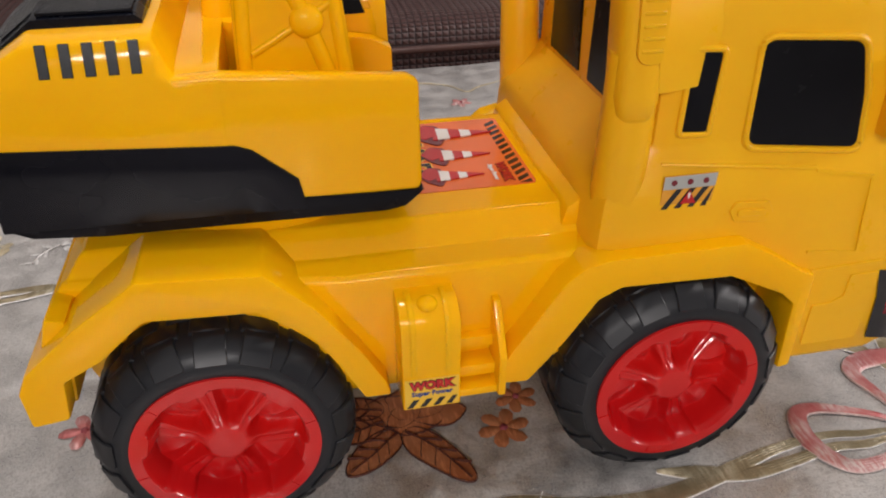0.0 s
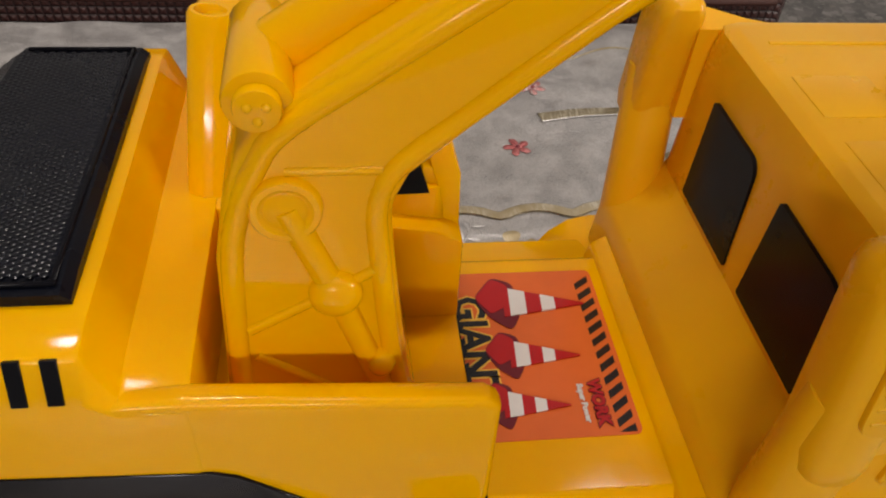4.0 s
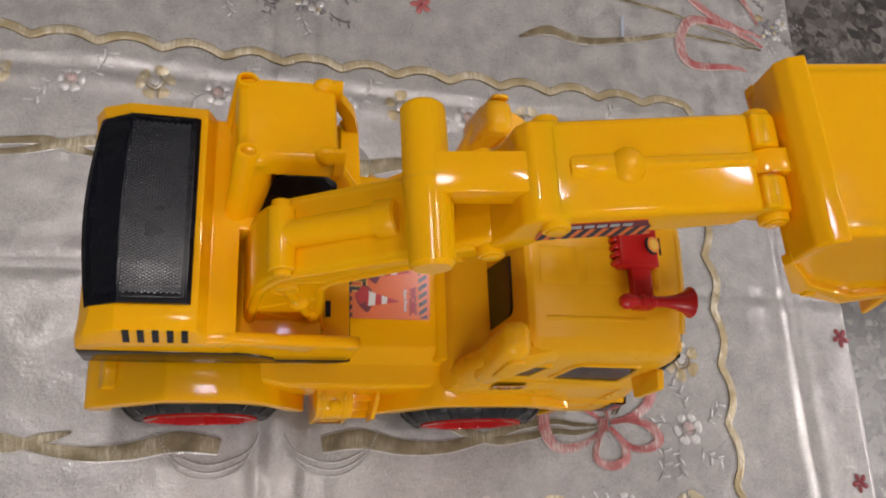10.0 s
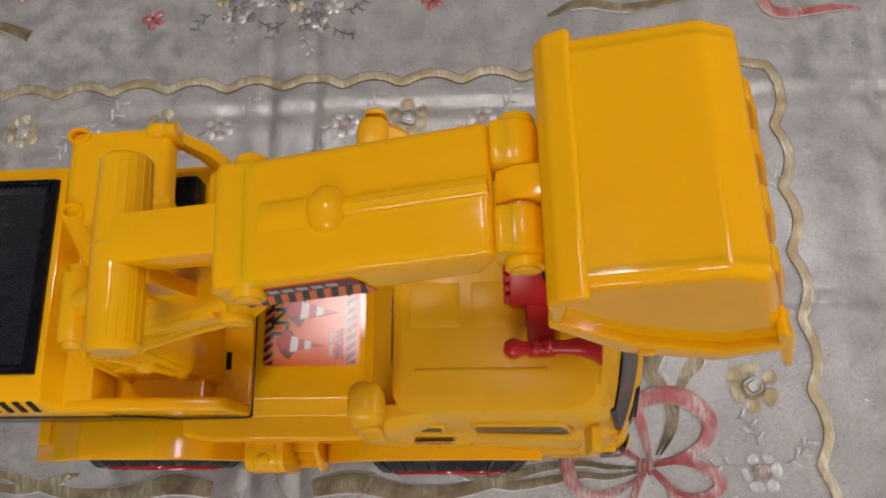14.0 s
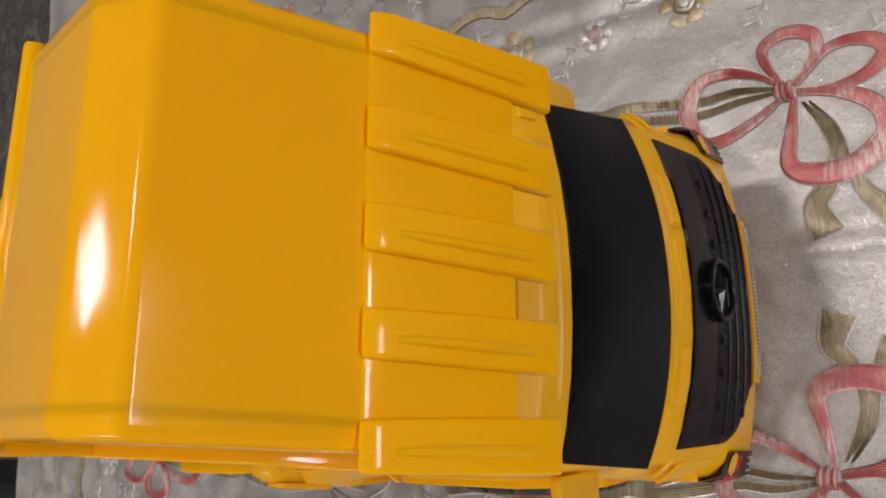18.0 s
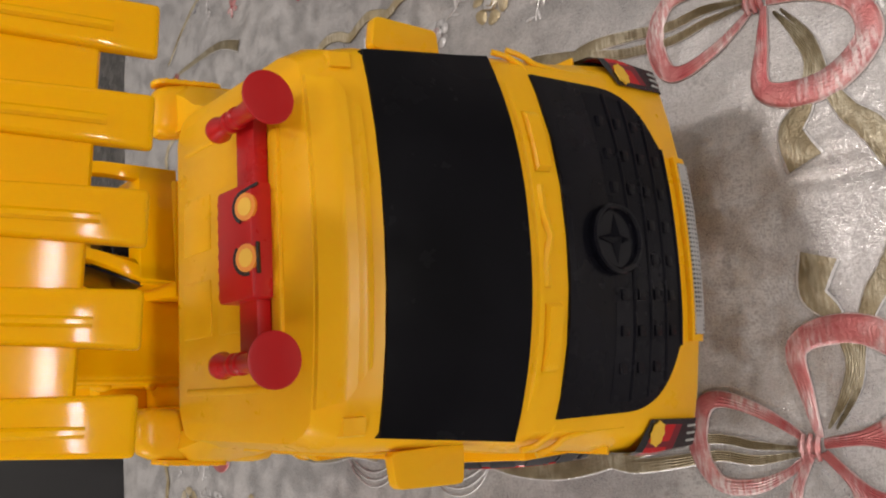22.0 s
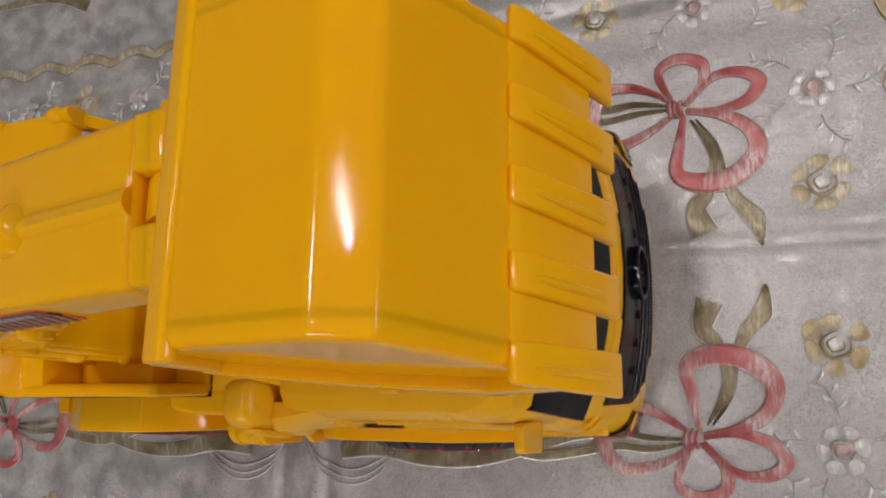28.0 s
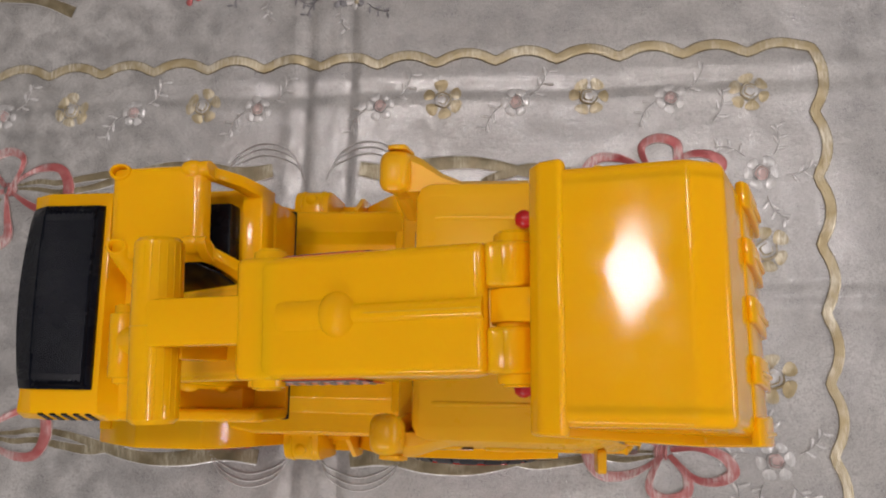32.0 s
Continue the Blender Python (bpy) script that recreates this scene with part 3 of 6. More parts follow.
def nose_skin(outline, proud, thick, ny=28, nz=8, foot=None):
    """A skin that follows the cab's nose. outline: for a share v from the bottom to the top gives z and the half width; foot: how proud the bottom is, if it differs."""
    low_edge = proud if foot is None else foot
    bm = bmesh.new()
    grid = []
    for j in range(nz + 1):
        z, hw = outline(j / nz)
        grid.append([(cab_front(z, hw * (2 * i / ny - 1)), hw * (2 * i / ny - 1), z) for i in range(ny + 1)])
    lift = [low_edge + (proud - low_edge) * j / nz for j in range(nz + 1)]
    top = [[bm.verts.new((x + h, y, z)) for x, y, z in row] for row, h in zip(grid, lift)]
    low = [[bm.verts.new((x + min(proud, low_edge) - thick, y, z)) for x, y, z in row] for row in grid]
    for j in range(nz):
        for i in range(ny):
            bm.faces.new((top[j][i], top[j][i + 1], top[j + 1][i + 1], top[j + 1][i]))
    edge = [(0, i) for i in range(ny + 1)] + [(j, ny) for j in range(1, nz + 1)] + [(nz, i) for i in range(ny - 1, -1, -1)] + [(j, 0) for j in range(nz - 1, 0, -1)]
    for (a, b), (c, d) in zip(edge, edge[1:] + edge[:1]):
        bm.faces.new((top[a][b], low[a][b], low[c][d], top[c][d]))
    return bm


def screen_line(v):
    return 0.1625 + v * 0.0555, 0.0775 - v * 0.0065


part("windscreen", nose_skin(screen_line, 0.0012, 0.003), WINDOW, CAB, "wide glossy black windscreen")


def grille_line(v):
    z = 0.0735 + v * 0.0725
    hw = 0.0705 if v > 0.50 else 0.0330 + 0.0375 * (1 - ((0.50 - v) / 0.50) ** 2.4) ** 0.62
    return z, hw


GRILLE = part("grille", nose_skin(grille_line, 0.0012, 0.003, nz=32), BLACK, CAB, "black radiator grille with slats and a round emblem")
for k in range(4):
    z0 = 0.0775 + k * 0.0108

    def slat(v, z0=z0):
        z = z0 + v * 0.0100
        return z, grille_line((z - 0.0735) / 0.0725)[1] - 0.0045
    part("slat", nose_skin(slat, 0.0014, 0.002, nz=3, foot=0.0027), BLACK, GRILLE, "louvre of the grille")
    for i in range(8):
        y = (i - 3.5) * 0.0150
        z = z0 + 0.0052
        if abs(y) > grille_line((z - 0.0735) / 0.0725)[1] - 0.0085 or (abs(y) < 0.0150 and k > 1):
            continue
        x = cab_front(z, y) + 0.0018
        part("grille_block", rbox(x - 0.0008, x + 0.0008, y - 0.0024, y + 0.0024, z - 0.0024, z + 0.0024, 0.0006, 2), BLACK, GRILLE)
    hw = slat(0.0)[1]
    ridge_line = [(cab_front(z0, y) + 0.0026, y, z0) for y in (hw * (i / 12 - 1) for i in range(25))]
    part("slat_edge", sweep(ridge_line, 0.0009, 8), BLACK, GRILLE)
ex = cab_front(0.1200, 0) + 0.0012
part("emblem_ring", lathe([(0.0148, 0.0), (0.0148, 0.0034), (0.0141, 0.0042), (0.0131, 0.0042), (0.0122, 0.0034), (0.0119, 0.0016), (0.0, 0.0014)], (ex, 0, 0.1200), (1, 0, 0.08), 40), BLACK_GLOSS, GRILLE)
bm = bmesh.new()
tip = bm.verts.new((ex + 0.0044, 0, 0.1203))
ring = []
for i in range(8):
    r, a = (0.0108, 0.0032)[i % 2], i * math.pi / 4
    ring.append(bm.verts.new((ex + 0.0016, r * math.cos(a), 0.1200 + r * math.sin(a))))
for i in range(8):
    bm.faces.new((tip, ring[i], ring[(i + 1) % 8]))
part("emblem_star", bm, BLACK_GLOSS, GRILLE, "four-pointed faceted star", angle=5)
# ridges between the screen and the grille
for y0, y1, z0, z1, pr in ((-0.052, -0.026, 0.1500, 0.1555, 0.0022), (0.026, 0.052, 0.1500, 0.1555, 0.0022), (-0.066, 0.066, 0.1572, 0.1592, 0.0012)):
    bm = bmesh.new()
    n = 14
    rows = []
    for i in range(n + 1):
        y = y0 + (y1 - y0) * i / n
        e = min(i, n - i)
        p = pr * (0.2 if e == 0 else 1.0)
        rows.append([bm.verts.new((cab_front(z, y) + q, y, z)) for z, q in ((z0 - 0.0008, -0.001), (z0, p), (z1, p), (z1 + 0.0008, -0.001))])
    for a, b in zip(rows, rows[1:]):
        for c in range(3):
            bm.faces.new((a[c], a[c + 1], b[c + 1], b[c]))
    part("nose_ridge", bm, YELLOW_MATT, CAB)
bm = bmesh.new()
rows = []
for y, dz in ((-0.020, 0.0), (-0.010, 0.0), (0.0, -0.0035), (0.010, 0.0), (0.020, 0.0)):
    rows.append([bm.verts.new((cab_front(0.153, y) + q, y, z + dz)) for z, q in ((0.1540, -0.001), (0.1550, 0.0014), (0.1568, 0.0014), (0.1578, -0.001))])
for a, b in zip(rows, rows[1:]):
    for c in range(3):
        bm.faces.new((a[c], a[c + 1], b[c + 1], b[c]))
part("nose_chevron", bm, YELLOW_MATT, CAB)


def bumper_mesh():
    def lid(v):
        return 0.0560 + v * 0.0112, 0.0425
    return nose_skin(lid, 0.0022, 0.003, nz=3)


part("bumper_lip", bumper_mesh(), YELLOW_MATT, CAB)


def perforated():
    a = Mat("perforated_silver_sheet")
    v = a.node("ShaderNodeTexVoronoi", Scale=480.0, Randomness=0.0)
    a.put(v.inputs["Vector"], a.co)
    a.set(Base_Color=a.ramp(v.outputs["Distance"], (0.30, (0.03, 0.03, 0.03)), (0.42, (0.45, 0.45, 0.44))), Roughness=0.45, Metallic=0.2)
    return a.m


def mesh_line(v):
    return 0.0562 + v * 0.0090, 0.0395


part("bumper_mesh", nose_skin(mesh_line, 0.0030, 0.0012, nz=2), perforated(), CAB, "silver perforated bumper strip")


def headlight(s):
    """Printed lamp that wraps the corner of the nose: red above, dark below."""
    bm = bmesh.new()
    n, rows_up = 9, 8
    rows = []
    for i in range(n + 1):
        t = i / n
        y0 = 0.0752 + 0.0150 * min(1, t / 0.72)
        rows.append([])
        for k in range(rows_up + 1):
            v = k / rows_up
            z = 0.0545 + 0.0105 * t + v * (0.0390 + 0.0010 * t)
            side = cab_side(z)
            y = min(y0 + 0.0025 * (0.5 - v), side - 0.0012)
            x = cab_front(z, y) + 0.0011 - 0.016 * max(0.0, t - 0.72) / 0.28
            rows[-1].append(bm.verts.new((x, s * (y + (0.0021 if t > 0.70 else 0.0007)), z)))
    for i, (a, b) in enumerate(zip(rows, rows[1:])):
        for c in range(rows_up):
            f = bm.faces.new((a[c], a[c + 1], b[c + 1], b[c]))
            edge = i in (0, n - 1) or c in (0, rows_up - 1)
            f.material_index = 0 if edge or c < 3 else (1 if c == 3 or i == 4 else 2)
    return bm


for s in (-1, 1):
    hl = part("headlight", headlight(s), [P_BLACK, P_MAROON, P_RED], CAB, "printed red and black headlight")
    turn = Matrix.Rotation(radians(s * 20), 4, "Z") @ Matrix.Rotation(radians(90), 4, "Y")
    y, z = 0.0810, 0.0885
    star = [((0.0050 if a % 2 == 0 else 0.0043) * math.cos(a * 0.3927), (0.0060 if a % 2 == 0 else 0.0051) * math.sin(a * 0.3927)) for a in range(16)]
    part("lamp_glow", plate(star, Matrix.Translation((cab_front(z, y) + 0.0012, s * y, z)) @ turn, 0.0008), P_YELLOW, hl, "yellow printed bulb")
    for k in range(3):
        y, z = 0.0795 + 0.0032 * k, 0.0635
        part("lamp_tick", plate([(-0.0030, -0.0005), (0.0030, -0.0005), (0.0030, 0.0005), (-0.0030, 0.0005)], Matrix.Translation((cab_front(z, y) + 0.0012, s * y, z)) @ turn, 0.0006), P_GREY, hl)

# side windows, small rear windows, door marks
for s in (-1, 1):
    def on_side(pts, r, thick, lift=0.0):
        bm = prism(round_poly(pts, r, 5), -0.0025, thick, 0.0002, "z", 1)
        for v in bm.verts:
            x, z, h = v.co
            v.co = (x, s * (cab_side(z) + h + lift), z)
        return bm
    part("side_window", on_side([(0.1125, 0.1725), (0.1655, 0.1670), (0.1630, 0.1900), (0.1565, 0.2135), (0.1120, 0.2165)], 0.005, 0.0009), WINDOW, CAB, "black door window")
    part("window_frame", on_side([(0.1095, 0.1695), (0.1690, 0.1635), (0.1665, 0.1900), (0.1595, 0.2165), (0.1090, 0.2195)], 0.007, 0.0004), YELLOW_MATT, CAB)
    for outline, r in ((((0.1110, 0.1708), (0.1672, 0.1652), (0.1648, 0.1900), (0.1580, 0.2150), (0.1105, 0.2182)), 0.006), (((0.0798, 0.1796), (0.0934, 0.1788), (0.0953, 0.2144), (0.0810, 0.2152)), 0.0022)):
        loop = [(x, s * (cab_side(z) + 0.0006), z) for x, z in round_poly(outline, r, 5)]
        part("window_bead", sweep(loop + loop[:1], 0.0014, 8), YELLOW_MATT, CAB)
    part("quarter_window", on_side([(0.0810, 0.1808), (0.0922, 0.1800), (0.0940, 0.2132), (0.0822, 0.2140)], 0.0018, 0.0009), WINDOW, CAB, "narrow black quarter window")
    part("window_frame", on_side([(0.0785, 0.1785), (0.0945, 0.1775), (0.0965, 0.2155), (0.0800, 0.2165)], 0.0025, 0.0004), YELLOW_MATT, CAB)
    part("door_handle", on_side([(0.1070, 0.1440), (0.1095, 0.1482), (0.1255, 0.1472), (0.1280, 0.1425), (0.1255, 0.1375), (0.1100, 0.1385)], 0.001, 0.0010), YELLOW_MATT, CAB)
    part("door_handle", on_side([(0.1105, 0.1416), (0.1105, 0.1446), (0.1240, 0.1440), (0.1240, 0.1410)], 0.0012, 0.0019), YELLOW_MATT, CAB)
    part("door_crease", on_side([(0.0740, 0.1665), (0.1470, 0.1590), (0.1470, 0.1604), (0.0740, 0.1680)], 0.0003, 0.0006), YELLOW_MATT, CAB)
    part("door_crease", on_side([(0.1500, 0.1180), (0.1770, 0.1150), (0.1760, 0.1540), (0.1470, 0.1592), (0.1470, 0.1578), (0.1745, 0.1528), (0.1755, 0.1164), (0.1500, 0.1194)], 0.0003, 0.0006), YELLOW_MATT, CAB)
    part("bumper_panel", on_side([(0.158, 0.066), (0.188, 0.066), (0.192, 0.1040), (0.176, 0.1040), (0.174, 0.0930), (0.166, 0.090), (0.158, 0.090)], 0.001, 0.0008), YELLOW_MATT, CAB)
    part("bumper_top", on_side([(0.154, 0.1075), (0.200, 0.1090), (0.200, 0.1105), (0.154, 0.1092)], 0.0002, 0.0009), YELLOW_MATT, CAB)
    # mirror pod at the back corner, with ribs
    ya, yb = (0.0630, 0.0858) if s < 0 else (0.0720, 0.0980)
    body_line = round_poly([(0.0495, s * ya), (0.0675, s * ya), (0.0675, s * yb), (0.0495, s * yb)], 0.0082, 5)
    ym, rise = (ya + yb) / 2, 0.0070 if s < 0 else 0.0
    pod = loft([[(0.0585 + (x - 0.0585) * k, s * (ym - inward) + (y - s * ym) * k, z) for x, y in body_line] for z, k, inward in ((0.1890, 0.70, -0.001), (0.1915, 0.88, -0.001), (0.1980, 1.0, 0.0), (0.2300, 1.0, 0.0035), (0.2405 + rise, 0.97, 0.0060), (0.2445 + rise, 0.86, 0.0068), (0.2470 + rise, 0.62, 0.0072), (0.2478 + rise, 0.34, 0.0074))])
    MIR = part("mirror_pod", pod, YELLOW_MATT, CAB, "rounded yellow corner pod")
    part("pod_stem", tube((0.0590, s * 0.0712, 0.128), (0.0590, s * (ym - 0.0010), 0.215), 0.0118, 0.0104, seg=32, bev=0.001), YELLOW_MATT, CAB)
    oval = round_poly([(-0.0058, -0.0170), (0.0058, -0.0170), (0.0058, 0.0170), (-0.0058, 0.0170)], 0.0055, 5)
    part("pod_plate", plate(oval, Matrix.Translation((0.0600, s * (yb - 0.0044 - (0.0 if s < 0 else 0.0006)), 0.2295)) @ Matrix.Rotation(radians(-90 * s + s * 6.7), 4, "X") @ Matrix.Scale(1, 4), 0.0022, 0, 0.0005), YELLOW_MATT, MIR)
    for k in range(6):
        z = 0.2180 + k * 0.0046
        yo = yb - 0.0022 - (z - 0.2295) * 0.117
        part("pod_rib", rbox(0.0557, 0.0643, min(s * (yo - 0.0004), s * (yo + 0.0004)), max(s * (yo - 0.0004), s * (yo + 0.0004)), z - 0.0007, z + 0.0007, 0.0003, 1), YELLOW_MATT, MIR)
    # web that fairs the pod into the flank
    webs = []
    for x, k in ((0.0645, 0.12), (0.0730, 0.30), (0.0850, 0.72), (0.1000, 1.0)):
        outer = [(yb - 0.0020, 0.2000), (yb - 0.0010, 0.2180), (yb - 0.0030, 0.2320), (yb - 0.0090, 0.2385)]
        inner = [(cab_side(z) - 0.0015, z) for z in (0.2000, 0.2180, 0.2310, 0.2370)]
        ring = [(0.068, 0.2000)] + [(a * (1 - k) + c * k, b * (1 - k) + d * k) for (a, b), (c, d) in zip(outer, inner)] + [(0.068, 0.2370)]
        webs.append([(x, s * y, z) for y, z in ring])
    part("pod_web", loft(webs), YELLOW_MATT, CAB)
    # small wing mirror near the screen
    plate_line = round_poly([(s * 0.0770, 0.1715), (s * 0.0925, 0.1730), (s * 0.0905, 0.2060), (s * 0.0770, 0.2080)], 0.003, 4)
    part("wing_mirror", prism(plate_line, 0.1735, 0.1785, 0.0012, "x"), YELLOW_MATT, CAB, "flat yellow wing mirror")
# rear windows: the corner towards the driver's door is rounded
for pts in (((0.0072, 0.1785), (0.0495, 0.1785), (0.0478, 0.2200), (0.0108, 0.2200)), ((-0.0480, 0.1785), (-0.0050, 0.1785), (-0.0076, 0.2200), (-0.0455, 0.2195))):
    part("rear_window", prism(round_poly(pts, [0.0012, 0.0012, 0.0015, 0.0065], 5), 0.0678, 0.0720, 0, "x"), WINDOW, CAB, "black rear window")
# roof ribs and panels
for y in (-0.052, 0.052):
    part("roof_rib", rbox(0.082, 0.150, y - 0.0016, y + 0.0016, 0.2370, 0.2410, 0.0012), YELLOW_MATT, CAB)
for x0, x1, y0, y1 in ((0.080, 0.106, -0.030, -0.006), (0.080, 0.106, 0.006, 0.030), (0.112, 0.140, 0.006, 0.030), (0.112, 0.140, -0.030, -0.006)):
    part("roof_panel", rbox(x0, x1, y0, y1, 0.2380, 0.24095, 0.0010), YELLOW_MATT, CAB)
part("roof_step", rbox(0.1560, 0.1625, -0.0370, 0.0430, 0.2375, 0.2422, 0.0014), YELLOW_MATT, CAB)

# light bar with two horns on the roof
BAR = part("light_bar", join(rbox(0.1315, 0.1580, -0.0200, 0.0230, 0.238, 0.2505, 0.002), rbox(0.1400, 0.1538, -0.046, 0.052, 0.2395, 0.2465, 0.0015)), RED, TRUCK, "red roof light bar with two horns")
for i in range(8):
    y = -0.0165 + i * 0.0051
    part("bar_rib", rbox(0.1285, 0.1335, y - 0.0017, y + 0.0017, 0.240, 0.2490, 0.0008, 1), RED, BAR)
for y in (-0.0425, 0.0485):
    horn = lathe([(0.0, -0.047), (0.0030, -0.0462), (0.0050, -0.0435), (0.0052, -0.041), (0.0036, -0.037), (0.0030, -0.033), (0.0042, -0.0320), (0.0042, -0.0300), (0.0032, -0.0292), (0.0032, -0.0270), (0.0042, -0.0262), (0.0042, -0.0242), (0.0034, -0.0232), (0.0036, -0.016), (0.0048, -0.009), (0.0072, -0.003), (0.0098, 0.0), (0.0098, 0.0006), (0.0086, 0.0009), (0.0, 0.0004)], (0.1745, y, 0.2520), (1, 0, 0.06), 28)
    part("horn", horn, RED, BAR, "red trumpet horn")
for y, a0, a1, bar in ((-0.0052, 140, 285, ((0.0052, -0.0062), (0.0064, -0.0062), (0.0060, 0.0052), (0.0050, 0.0052))), (0.0135, 95, 240, ((-0.0010, 0.0052), (0.0060, 0.0072), (0.0060, 0.0082), (-0.0012, 0.0064)))):
    m = Matrix.Translation((0.1545, y, 0.2500)) @ Matrix.Rotation(radians(16), 4, "Y")
    arc_pts = [radians(a0 + (a1 - a0) * k / 10) for k in range(11)]
    eye = [(0.0066 * math.cos(a), 0.0066 * math.sin(a)) for a in arc_pts] + [(0.0052 * math.cos(a), 0.0052 * math.sin(a)) for a in arc_pts[::-1]]
    part("lamp_outline", plate(eye, m, 0.0010), P_BLACK, BAR)
    part("lamp_outline", plate(list(bar), m, 0.0010), P_BLACK, BAR)
    part("lamp_print", plate([(0.0052 * math.cos(a * 0.3927), 0.0052 * math.sin(a * 0.3927)) for a in range(16)], m, 0.0011), P_AMBER, BAR, "printed orange lamp")
    part("lamp_print", plate([(0.0034 * math.cos(a * 0.3927), 0.0034 * math.sin(a * 0.3927)) for a in range(16)], m, 0.0014), P_YELLOW, BAR)

# moulded ridges that run round the corners of the nose
for s in (-1, 1):
    for line in (((0.157, 0.0812), (0.151, 0.0800), (0.1465, 0.0762), (0.1450, 0.0725)), ((0.149, 0.0838), (0.142, 0.0815), (0.1370, 0.0780), (0.1240, 0.0765), (0.1080, 0.0765))):
        pts = smooth_line([(cab_front(z, y) - 0.0012 - 0.10 * max(0.0, y - 0.0765), s * y, z) for z, y in line], 5)
        part("fender_ridge", sweep(pts, 0.0013), YELLOW_MATT, CAB)

# visor over the screen: two raised steps with cut corners, and a small raised square at either end


def visor_low(v):
    return 0.2216 + v * 0.0066, 0.0465 + 0.0045 * min(1.0, v / 0.45)


def visor_high(v):
    return 0.2268 + v * 0.0108, 0.0530 + 0.0050 * min(1.0, v / 0.3) + 0.0035 * max(0.0, v - 0.5)


part("visor_step", nose_skin(visor_low, 0.0016, 0.0025, nz=6), YELLOW_MATT, CAB)
part("visor_step", nose_skin(visor_high, 0.0022, 0.0035, nz=8, foot=0.0032), YELLOW_MATT, CAB)
for s in (-1, 1):
    bm = bmesh.new()
    rows = []
    for y, cut in ((0.0628, True), (0.0634, False), (0.0664, False), (0.0694, False), (0.0700, True)):
        line = ((0.2216, -0.001), (0.2222, 0.0012), (0.2258, 0.0012), (0.2294, 0.0012), (0.2300, -0.001))
        rows.append([bm.verts.new((cab_front(z, y) + (-0.001 if cut else q), s * y, z)) for z, q in line])
    for a, b in zip(rows, rows[1:]):
        for c in range(4):
            bm.faces.new((a[c], a[c + 1], b[c + 1], b[c]))
    part("visor_square", bm, YELLOW_MATT, CAB)

# ---- the swinging upper body: counterweight, side walls and the well of the boom ----
V0, V1 = -0.0685, 0.0705


def engine_hood():
    """The hood, lower at its shoulders."""
    # engine hood at the back, with chamfered shoulders
    side = [(-0.0950, 0.160), (-0.0950, 0.205), (-0.0890, 0.2185), (-0.0730, 0.2278), (-0.0300, 0.2278), (-0.0245, 0.2140), (-0.0090, 0.2140), (-0.0090, 0.160)]
    top = [(-0.0930, 0.160), (-0.0930, 0.210), (-0.0865, 0.2210), (-0.0730, 0.2295), (-0.0300, 0.2295), (-0.0250, 0.2150), (-0.0090, 0.2150), (-0.0090, 0.160)]
    foot = [(-0.0950, 0.160), (-0.0950, 0.2000), (-0.0890, 0.2100), (-0.0730, 0.2165), (-0.0300, 0.2165), (-0.0245, 0.2120), (-0.0090, 0.2120), (-0.0090, 0.160)]
    rows = ((V0 - 0.0003, foot), (V0 + 0.0040, side), (V0 + 0.0135, top), (V1 - 0.0095, top), (V1, side))
    bm = loft([[(u, v, z) for u, z in prof] for v, prof in rows])
    return rounded(bm, 0.0012, 2, 24)


def upper_body():
    """Near wall of the well, floor and front."""
    pieces = []
    wall = [(-0.030, 0.160), (0.0640, 0.160), (0.0650, 0.164), (0.0645, 0.2060), (0.0605, 0.2090), (-0.010, 0.2145), (-0.030, 0.2140)]
    pieces.append(prism(wall, V0, -0.0612, 0.0028, "y", 3))
    pieces.append(rbox(-0.010, 0.0645, -0.066, V1 - 0.003, 0.158, 0.1650, 0.0012))
    pieces.append(rbox(-0.0098, 0.0430, -0.066, V1 - 0.0034, 0.160, 0.1860, 0.0012))
    # far side below the operator's cab
    pieces.append(prism([(-0.010, 0.160), (0.0650, 0.160), (0.0645, 0.198), (0.056, 0.2030), (-0.010, 0.2150)], 0.0, V1 - 0.001, 0.002))
    return join(*pieces)


SB = pose(-0.09, 0.0015, 0, 0, 0, 0.3)
UPPER = part("upper_body", upper_body(), YELLOW, TRUCK, "glossy yellow swinging upper body with an engine hood", m=SB)
part("engine_hood", engine_hood(), YELLOW, UPPER, "chamfered yellow engine hood")
band = [(-0.0955, 0.1590), (-0.0955, 0.1925), (-0.007, 0.1868), (-0.001, 0.1845), (0.0155, 0.1705), (0.0180, 0.1570)]
for v in (V0 - 0.0010, V1 - 0.0010):
    part("side_band", prism(band, v, v + 0.002, 0.0005), BLACK_GLOSS, UPPER, "glossy black side band")
part("base_rim", prism([(-0.0965, 0.1660), (-0.0945, 0.1595), (-0.086, 0.1555), (-0.060, 0.1535), (0.050, 0.1520), (0.058, 0.1535), (0.0660, 0.1605)], V0 - 0.0008, V1 + 0.0008, 0.0012), BLACK, UPPER, "black bevelled lower rim")
part("slot", rbox(0.0485, 0.0520, -0.0405, -0.0295, 0.1630, 0.1655, 0), BLACK, UPPER)
for i in range(5):
    u = -0.0665 + i * 0.0076
    near = [(V0 - 0.0005, 0.2172), (V0 + 0.0034, 0.2282), (V0 + 0.0060, 0.2270), (V0 + 0.0030, 0.2160)]
    part("vent", prism(near, u - 0.0018, u + 0.0018, 0.0002, "x", 1), WINDOW, UPPER)
    part("vent", rbox(u - 0.0018, u + 0.0018, V1 - 0.0060, V1 + 0.0004, 0.2165, 0.2264, 0.0003, 1), WINDOW, UPPER)
# hood panel with its honeycomb; its back end is bowed
HP0, HP1 = -0.0500, 0.0615


